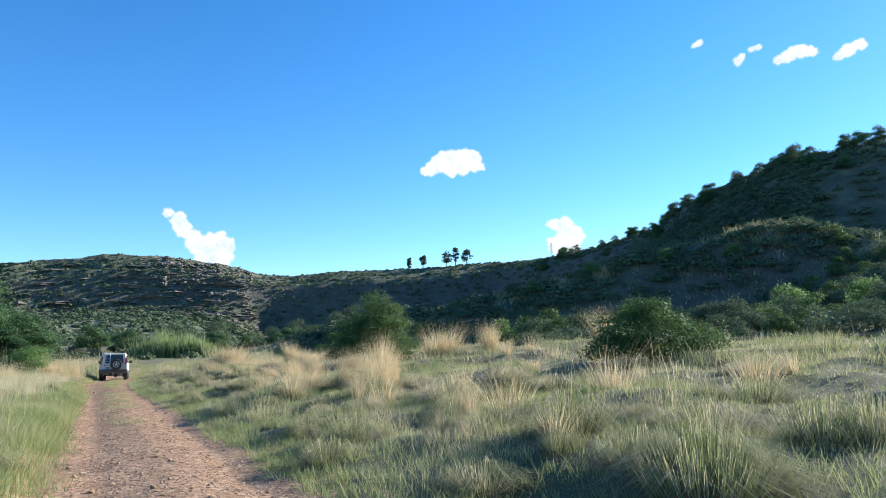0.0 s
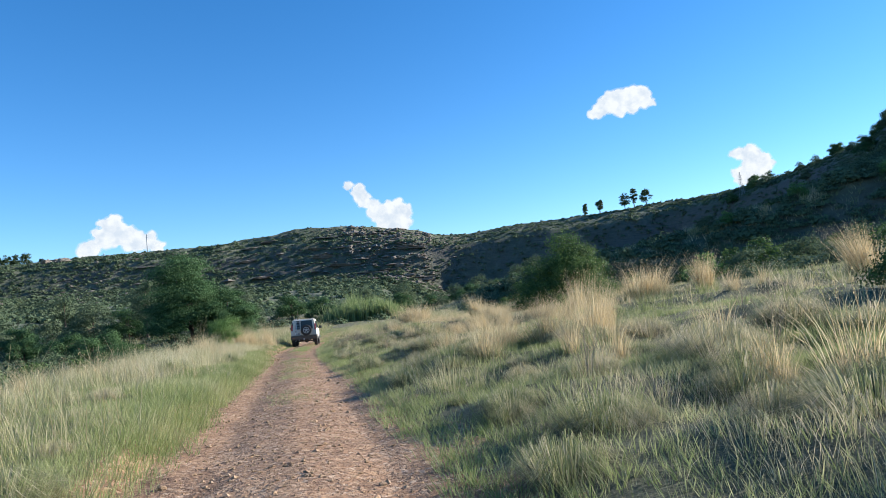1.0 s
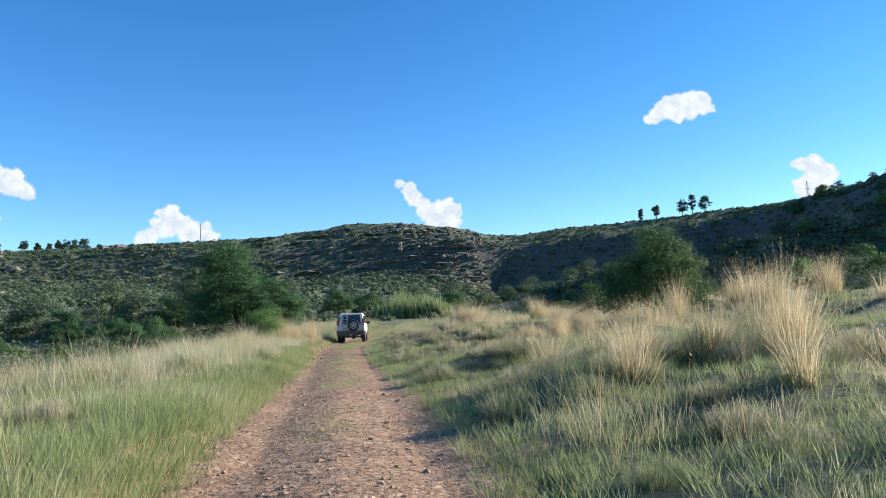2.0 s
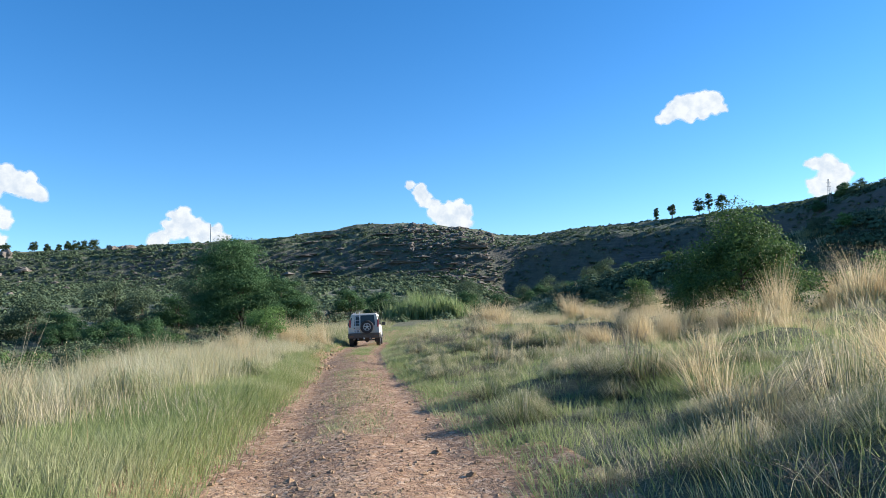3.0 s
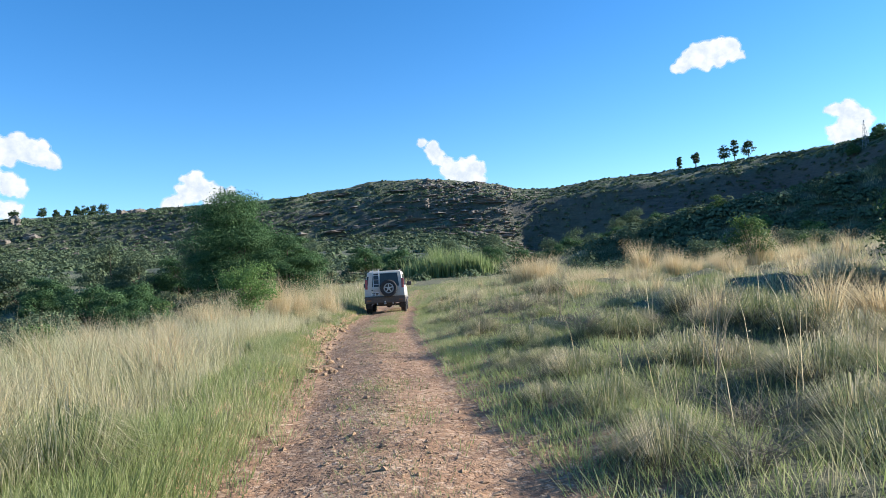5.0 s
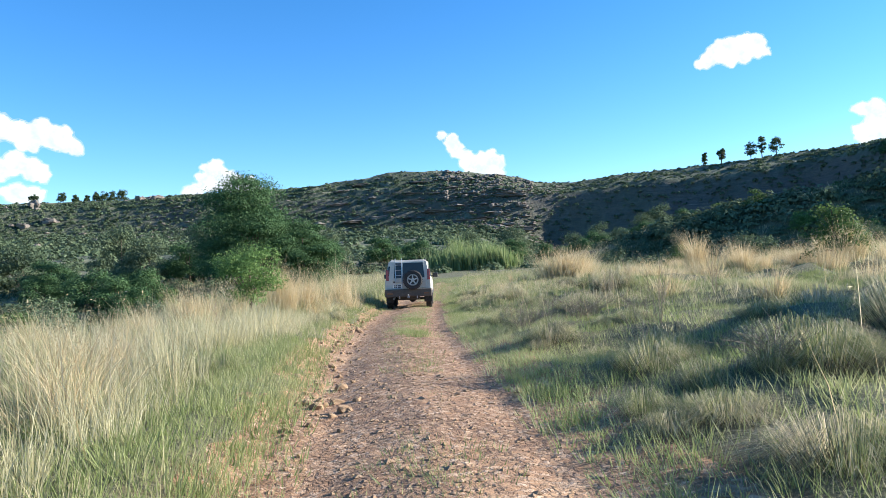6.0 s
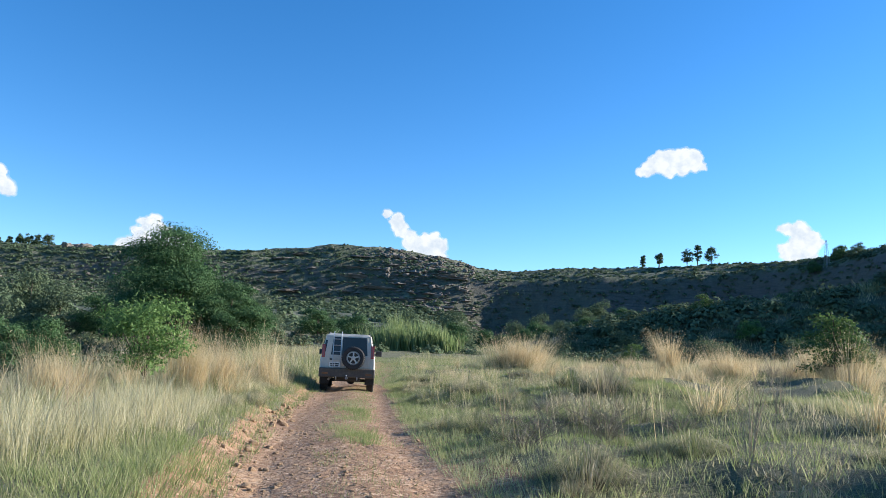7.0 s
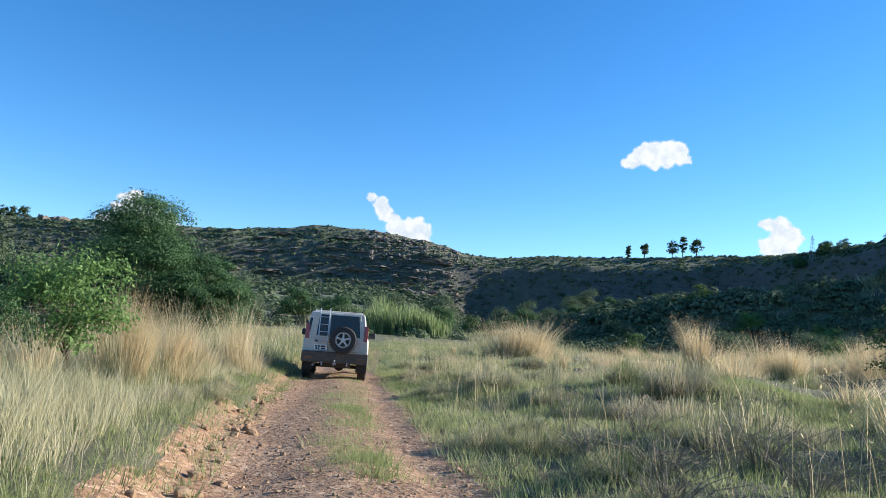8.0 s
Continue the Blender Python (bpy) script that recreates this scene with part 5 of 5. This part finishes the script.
def cloud(lobes, seed):
    """A fair-weather cloud of billowing lobes with thin edges: bearing, elevation and radius in degrees, seen from the track."""
    far = 3000.0
    r = np.random.RandomState(seed)
    o = Vector(r.uniform(0, 90, 3))
    more = []
    for az, el, rad in lobes:
        more.append((az, el, rad))
        for k in range(5):
            turn = r.uniform(0, 6.28)
            more.append((az + rad * 0.85 * math.cos(turn), el + rad * 0.65 * math.sin(turn), rad * r.uniform(0.25, 0.5)))
    base = new("cloud")
    base.matrix_world = pose(*[3000 * c for c in (math.sin(radians(lobes[0][0])), math.cos(radians(lobes[0][0])), math.tan(radians(lobes[0][1])))])
    tagged(base, "small bright white fair-weather cloud", "cloud", "clouds", "structure")
    home = base.matrix_world.translation
    for name, grow, extra, material in SKINS:
        bm = bmesh.new()
        for az, el, rad in more:
            el = el + 0.3
            c = Vector((math.sin(radians(az)) * math.cos(radians(el)), math.cos(radians(az)) * math.cos(radians(el)), math.sin(radians(el)))) * far
            big = far * radians(rad) * 0.92
            made = bmesh.ops.create_icosphere(bm, subdivisions=3 if rad > 0.35 else 2, radius=1.0)["verts"]
            for v in made:
                d = v.co.normalized()
                p = c + d * big
                lift = 0.0
                for k, size in enumerate((46.0, 22.0, 11.0, 5.5)):
                    lift += abs(noise.noise(p / size + o)) * min(size, big) * 0.75
                wisp = noise.noise(p / 30.0 - o) * 6
                v.co = c + Vector((d.x, d.y, d.z * 0.88)) * max(2.0, (big * 0.82 + lift * 0.75 + wisp) * grow + extra) - home
        ob = part(name, bm, material, base, "", True)
        skin = ob.modifiers.new("one_skin", "REMESH")
        skin.mode, skin.voxel_size, skin.use_smooth_shade = "VOXEL", 4.5, True


cloud([(3.9, 10.3, 0.4), (4.6, 9.9, 0.6), (5.0, 9.2, 0.65), (5.6, 8.7, 0.6), (6.0, 8.0, 0.8), (7.0, 8.1, 0.95), (8.0, 8.0, 0.8), (7.8, 7.3, 0.9), (6.4, 7.2, 0.8), (7.8, 8.9, 0.22)], 1)
cloud([(25.0, 14.35, 0.95), (26.3, 14.5, 1.1), (27.3, 14.35, 0.85), (24.2, 14.0, 0.6), (23.4, 13.75, 0.35), (25.6, 14.8, 0.85), (26.9, 14.8, 0.75), (25.7, 13.8, 0.6), (26.6, 13.9, 0.6), (28.0, 14.0, 0.35)], 2)
cloud([(33.6, 9.3, 0.55), (34.5, 9.1, 0.75), (35.2, 8.5, 0.65), (34.9, 7.7, 0.8), (33.8, 7.6, 0.8), (33.4, 7.9, 0.45), (34.3, 8.4, 0.6)], 3)
cloud([(-13.5, 8.2, 0.8), (-12.9, 7.6, 0.95), (-13.9, 7.3, 0.95), (-14.8, 6.7, 0.7), (-12.0, 7.0, 0.9), (-11.1, 7.0, 0.7), (-10.5, 6.5, 0.5), (-15.3, 6.3, 0.5)], 4)
cloud([(-22.9, 9.7, 0.6), (-23.7, 10.2, 0.95), (-25.0, 10.6, 1.05), (-26.2, 10.6, 1.1), (-27.4, 10.9, 1.2), (-25.6, 9.9, 0.7), (-28.6, 11.3, 1.2)], 5)
cloud([(-24.9, 7.7, 0.6), (-25.5, 8.3, 0.85), (-26.4, 8.5, 0.9), (-27.3, 8.1, 0.9)], 6)
cloud([(-25.4, 6.4, 0.8), (-26.3, 6.5, 0.9)], 7)
cloud([(50.8, 19.5, 0.38), (51.5, 19.75, 0.54), (52.3, 19.85, 0.58), (53.0, 19.75, 0.38)], 8)
cloud([(54.6, 19.05, 0.34), (55.3, 19.35, 0.48), (56.0, 19.6, 0.4)], 9)
cloud([(48.0, 20.0, 0.36), (48.3, 20.2, 0.28)], 10)
cloud([(49.0, 20.6, 0.25), (49.4, 20.7, 0.24)], 11)
cloud([(45.1, 21.55, 0.26), (45.4, 21.65, 0.24)], 12)


# ---- the off-road car ahead ----
PAINT = surface_material("dusty_silver_white_paint", ((0.3, (0.36, 0.31, 0.24)), (0.5, (0.54, 0.495, 0.42)), (0.7, (0.66, 0.62, 0.55))), 1.1, 9, 0.5, 0.05, 0.002, 0.0)
RUBBER = plain_material("dusty_rubber", (0.035, 0.032, 0.030), 0.85, 0.0, 0.3, 14)
TRIM = plain_material("black_plastic", (0.045, 0.043, 0.042), 0.65, 0.0, 0.25, 9)
ALLOY = plain_material("alloy", (0.50, 0.51, 0.52), 0.4, 0.6, 0.1, 12)
TINTED = plain_material("tinted_glass", (0.018, 0.020, 0.022), 0.22, 0.0, 0.2, 3)
DUSTY_TRIM = surface_material("dusty_black_plastic", ((0.3, (0.045, 0.04, 0.035)), (0.5, (0.09, 0.075, 0.06)), (0.7, (0.17, 0.13, 0.095))), 1.5, 12, 0.85, 0.2, 0.003)
RED_LENS = plain_material("red_lens", (0.30, 0.018, 0.012), 0.25, 0.0, 0.1, 12, 0.5)
AMBER_LENS = plain_material("amber_lens", (0.17, 0.07, 0.025), 0.4, 0.0, 0.1, 12, 0.5)
WHITE = plain_material("white_paint", (0.75, 0.75, 0.72), 0.5, 0.0, 0.08)
INK = plain_material("black_ink", (0.03, 0.03, 0.035), 0.5, 0.0, 0.1)


def block(x0, x1, y0, y1, z0, z1, bevel=0.02, seg=2, taper=None):
    """A bevelled block; taper pulls its top in by (x each side, y at the rear, y at the front)."""
    bm = bmesh.new()
    bmesh.ops.create_cube(bm, size=1)
    for v in bm.verts:
        top = v.co.z > 0
        x, y, z = (x0 if v.co.x < 0 else x1), (y0 if v.co.y < 0 else y1), (z1 if top else z0)
        if taper and top:
            x += taper[0] if v.co.x < 0 else -taper[0]
            y += taper[1] if v.co.y < 0 else -taper[2]
        v.co = (x, y, z)
    if bevel:
        bmesh.ops.bevel(bm, geom=bm.edges[:], offset=bevel, segments=seg, affect="EDGES", profile=0.6)
    return bm


def ring(bm, outer, inner, y0, y1, seg=28, bulge=0.0):
    """A ring about the y axis, as a tyre or rim."""
    prof = [(inner, y0), (outer - 0.03, y0), (outer, y0 + 0.03), (outer + bulge, (y0 + y1) / 2), (outer, y1 - 0.03), (outer - 0.03, y1), (inner, y1)]
    rows = [[bm.verts.new((r * math.cos(2 * math.pi * k / seg), y, r * math.sin(2 * math.pi * k / seg))) for k in range(seg)] for r, y in prof]
    rows.append(rows[0])
    for a, b in zip(rows, rows[1:]):
        for k in range(seg):
            bm.faces.new((a[k], a[(k + 1) % seg], b[(k + 1) % seg], b[k]))


def wheel(name, parent, m, label=""):
    w = new(name)
    w.parent, w.matrix_local = parent, m
    if label:
        tagged(w, label)
    bm = bmesh.new()
    ring(bm, 0.365, 0.225, -0.115, 0.115, 32, 0.004)
    for k in range(32):
        a = 2 * math.pi * k / 32
        for s in (-1, 1):
            mt = Matrix.Rotation(-a, 4, "Y") @ Matrix.Translation((0.368, s * 0.05, 0)) @ Matrix.Diagonal((0.02, 0.075, 0.036, 1))
            bmesh.ops.create_cube(bm, size=1, matrix=mt)
    part("tyre", bm, RUBBER, w)
    bm = bmesh.new()
    ring(bm, 0.228, 0.178, -0.108, 0.10, 32)
    for k in range(5):
        a = 2 * math.pi * k / 5 + 0.31
        mt = Matrix.Rotation(-a, 4, "Y") @ Matrix.Translation((0.115, -0.075, 0)) @ Matrix.Diagonal((0.19, 0.03, 0.046, 1))
        bmesh.ops.create_cube(bm, size=1, matrix=mt)
    bmesh.ops.create_cone(bm, cap_ends=True, segments=20, radius1=0.07, radius2=0.055, depth=0.05, matrix=Matrix.Translation((0, -0.085, 0)) @ Matrix.Rotation(math.pi / 2, 4, "X"))
    part("rim", bm, ALLOY, w, "five-spoke alloy rim")
    bm = bmesh.new()
    bmesh.ops.create_cone(bm, cap_ends=True, segments=28, radius1=0.20, radius2=0.20, depth=0.03, matrix=Matrix.Translation((0, 0.0, 0)) @ Matrix.Rotation(math.pi / 2, 4, "X"))
    part("brake_drum", bm, TRIM, w)
    return w


car = new("off_road_car")
CAR_X, CAR_Y = 0.55, 56.0
tagged(car, "dusty silver-white off-road station wagon with rear spare wheel", "car")
# lower body: a lofted shell from tail to bonnet
bm = bmesh.new()
SECTIONS = [(0.02, 0.86, 0.62, 1.16), (0.10, 0.895, 0.56, 1.18), (1.2, 0.90, 0.55, 1.18), (3.2, 0.90, 0.55, 1.16), (3.35, 0.895, 0.55, 1.13), (4.35, 0.86, 0.56, 1.04), (4.50, 0.80, 0.60, 0.98)]
loops = []
for y, w, z0, z1 in SECTIONS:
    prof = [(-w * 0.94, z0), (-w, z0 + 0.12), (-w, z0 + 0.36), (-w * 0.985, z1 - 0.05), (-w * 0.95, z1), (w * 0.95, z1), (w * 0.985, z1 - 0.05), (w, z0 + 0.36), (w, z0 + 0.12), (w * 0.94, z0)]
    loops.append([bm.verts.new((x, y, z)) for x, z in prof])
for a, b in zip(loops, loops[1:]):
    for k in range(len(a)):
        bm.faces.new((a[k], a[(k + 1) % len(a)], b[(k + 1) % len(a)], b[k]))
bm.faces.new(loops[0])
bm.faces.new(loops[-1][::-1])
part("body", bm, PAINT, car)
# cabin: sides lean in, stepped roof
part("cabin", block(-0.86, 0.86, 0.03, 3.35, 1.14, 1.84, 0.045, 3, (0.13, 0.07, 0.62)), PAINT, car)
part("roof", block(-0.70, 0.70, 0.16, 2.3, 1.80, 1.885, 0.04, 3, (0.04, 0.06, 0.12)), PAINT, car)


def pane(name, quad, material, thick=0.012, label="", parent=None):
    """A flat panel over four corners, thick outwards."""
    bm = bmesh.new()
    p = [Vector(q) for q in quad]
    nrm = (p[1] - p[0]).cross(p[2] - p[0]).normalized()
    a, b = [bm.verts.new(q - nrm * 0.02) for q in p], [bm.verts.new(q + nrm * thick) for q in p]
    bm.faces.new(a[::-1])
    bm.faces.new(b)
    for k in range(4):
        bm.faces.new((a[k], a[(k + 1) % 4], b[(k + 1) % 4], b[k]))
    bmesh.ops.bevel(bm, geom=bm.edges[:], offset=min(0.006, thick * 0.4), segments=1, affect="EDGES")
    return part(name, bm, material, parent or car, label)


def rear(x, z, out=0.0):
    """A point on the leaning tail above the waist, or on the upright panel under it."""
    y = 0.03 + 0.07 * max(0, z - 1.14) / 0.70 if z > 1.14 else 0.02
    return (x, y - out, z)


door = pane("rear_door", [rear(-0.60, 0.79), rear(0.70, 0.79), rear(0.70, 1.14), rear(-0.60, 1.14)], PAINT, 0.016)
pane("upper_panel", [rear(-0.58, 1.15), rear(0.69, 1.15), rear(0.625, 1.80), rear(-0.535, 1.80)], PAINT, 0.014, "", door)
pane("rear_window", [rear(-0.19, 1.19, 0.012), rear(0.64, 1.19, 0.012), rear(0.585, 1.77, 0.012), rear(-0.19, 1.77, 0.012)], TINTED, 0.008, "dark tinted rear glass")
pane("rear_window", [rear(-0.55, 1.19, 0.012), rear(-0.25, 1.19, 0.012), rear(-0.25, 1.77, 0.012), rear(-0.495, 1.77, 0.012)], TINTED, 0.008, "dark tinted rear glass")
for s in (-1, 1):
    q = [(s * 0.735, 0.045, 1.20), (s * 0.815, 0.045, 1.20), (s * 0.745, 0.085, 1.66), (s * 0.675, 0.085, 1.66)]
    pane("corner_glass", q if s > 0 else q[::-1], TINTED if s < 0 else PAINT, 0.008)
    part("tail_light", block(s * 0.795 - 0.055, s * 0.795 + 0.055, -0.005, 0.10, 1.10, 1.52, 0.015, 2, (0.0, 0.03, 0)), RED_LENS, car, "tall red tail light")
    part("bumper_light", block(s * 0.70 - 0.10, s * 0.70 + 0.10, -0.140, -0.06, 0.57, 0.63, 0.01), AMBER_LENS, car, "amber bumper light")
    part("roof_rail", block(s * 0.66 - 0.02, s * 0.66 + 0.02, 0.35, 2.2, 1.88, 1.93, 0.012), TRIM, car)
    part("door_mirror", block(s * 1.02 - 0.11, s * 1.02 + 0.11, 2.62, 2.74, 1.17, 1.36, 0.035, 3), TRIM, car, "black door mirror")
    part("mirror_arm", block(min(s * 0.84, s * 0.95), max(s * 0.84, s * 0.95), 2.66, 2.71, 1.20, 1.26, 0.01), TRIM, car)
    part("wheel_arch", block(s * 0.865 - 0.055, s * 0.865 + 0.055, 0.42, 1.36, 0.56, 0.82, 0.06, 3, (0.02, 0.14, 0.14)), TRIM, car)
    part("wheel_arch", block(s * 0.865 - 0.055, s * 0.865 + 0.055, 2.98, 3.92, 0.56, 0.82, 0.06, 3, (0.02, 0.14, 0.14)), TRIM, car)
    part("sill", block(s * 0.86 - 0.05, s * 0.86 + 0.05, 1.3, 3.0, 0.44, 0.57, 0.02), TRIM, car)
    part("mud_flap", block(s * 0.74 - 0.15, s * 0.74 + 0.15, 0.36, 0.38, 0.24, 0.56, 0.006), RUBBER, car)
    for y0, y1, dx in ((0.42, 1.30, 0.05), (1.42, 2.10, 0.05), (2.18, 2.72, 0.05)):
        q = [(s * 0.858, y0, 1.21), (s * 0.858, y1 + (0.10 if y1 > 2.5 else 0), 1.21), (s * 0.762, y1 - (0.12 if y1 > 2.5 else 0), 1.70), (s * 0.762, y0 + 0.04, 1.70)]
        pane("side_window", q if s > 0 else q[::-1], TINTED, 0.006)
    part("tow_eye", block(s * 0.34 - 0.02, s * 0.34 + 0.02, -0.17, -0.06, 0.40, 0.50, 0.012), STEEL, car)
    part("headlight", block(s * 0.66 - 0.16, s * 0.66 + 0.16, 4.46, 4.53, 0.78, 0.95, 0.02), ALLOY, car)
part("rear_bumper", block(-0.90, 0.90, -0.13, 0.14, 0.47, 0.77, 0.045, 3), DUSTY_TRIM, car, "dusty dark rear bumper")
part("front_bumper", block(-0.90, 0.90, 4.40, 4.66, 0.48, 0.68, 0.04, 3), TRIM, car)
part("tow_bar", block(-0.04, 0.04, -0.24, 0.1, 0.42, 0.49, 0.012), STEEL, car)
bm = bmesh.new()
bmesh.ops.create_uvsphere(bm, u_segments=14, v_segments=8, radius=0.03, matrix=Matrix.Translation((0, -0.22, 0.535)))
part("tow_ball", bm, STEEL, car, "", True)
part("fuel_tank", block(-0.42, 0.42, 0.2, 0.85, 0.34, 0.56, 0.05), TRIM, car)
bm = bmesh.new()
tube(bm, [(-0.72, 0.84, 0.36), (-0.2, 0.84, 0.37), (0.72, 0.84, 0.36)], [0.05, 0.06, 0.05], 10)
bmesh.ops.create_uvsphere(bm, u_segments=14, v_segments=8, radius=0.15, matrix=Matrix.Translation((0.12, 0.84, 0.38)))
part("rear_axle", bm, TRIM, car, "", True)
part("chassis", block(-0.55, 0.55, 0.3, 4.2, 0.48, 0.60, 0.02), TRIM, car)
bm = bmesh.new()
tube(bm, [(-0.55, 0.5, 0.44), (-0.56, 0.0, 0.43), (-0.57, -0.10, 0.40)], [0.035, 0.035, 0.035], 10)
part("exhaust", bm, STEEL, car)
# ladder on the door's hinge-free side
lad = new("ladder")
lad.parent = car
tagged(lad, "slim silver ladder on the rear door")
for x in (-0.48, -0.23):
    bm = bmesh.new()
    tube(bm, [(x, -0.03, 0.72), (x, -0.03, 1.15), (x, 0.045, 1.80), (x, 0.11, 1.93), (x, 0.24, 1.94)], [0.014] * 5, 8)
    part("rail", bm, ALLOY, lad)
for z in (0.80, 1.05, 1.30, 1.50, 1.70):
    bm = bmesh.new()
    y = -0.03 if z < 1.15 else -0.03 + 0.075 * (z - 1.15) / 0.65
    bar(bm, (-0.48, y, z), (-0.23, y, z), 0.012, 8)
    part("rung", bm, ALLOY, lad)
wheel("spare_wheel", car, pose(0.19, -0.155, 1.11), "spare wheel on the rear door with a black tyre")
part("spare_bracket", block(0.09, 0.29, -0.06, 0.05, 1.0, 1.22, 0.01), TRIM, car)
for s in (-1, 1):
    for y in (0.84, 3.45):
        wheel("wheel", car, pose(s * 0.77, y, 0.365, 0, 0, 90 if s > 0 else -90))
part("door_handle", block(-0.58, -0.46, -0.02, 0.02, 1.02, 1.07, 0.01), TRIM, car)
plate = part("number_plate", block(-0.585, -0.24, -0.012, 0.01, 0.80, 0.95, 0.006), WHITE, car, "white number plate with dark bars")
for z, w in ((0.905, 0.13), (0.845, 0.11)):
    for x in (-0.49, -0.34):
        part("plate_bar", block(x - w / 2, x + w / 2, -0.016, -0.010, z - 0.022, z + 0.022, 0), INK, plate)
part("badge", block(0.50, 0.62, -0.004, 0.012, 0.72, 0.75, 0.003), TRIM, car)
bm = bmesh.new()
bar(bm, (0.6, 3.3, 1.1), (0.66, 3.2, 1.95), 0.006, 5)
part("aerial", bm, TRIM, car)
ground_z = float(np.mean([road_height(np.array([CAR_X + s * 0.77]), np.array([CAR_Y + yy]))[0] for s in (-1, 1) for yy in (0.84, 3.45)]))
car.matrix_world = pose(CAR_X, CAR_Y, ground_z - 0.01, 0, 0.6, -3.5)
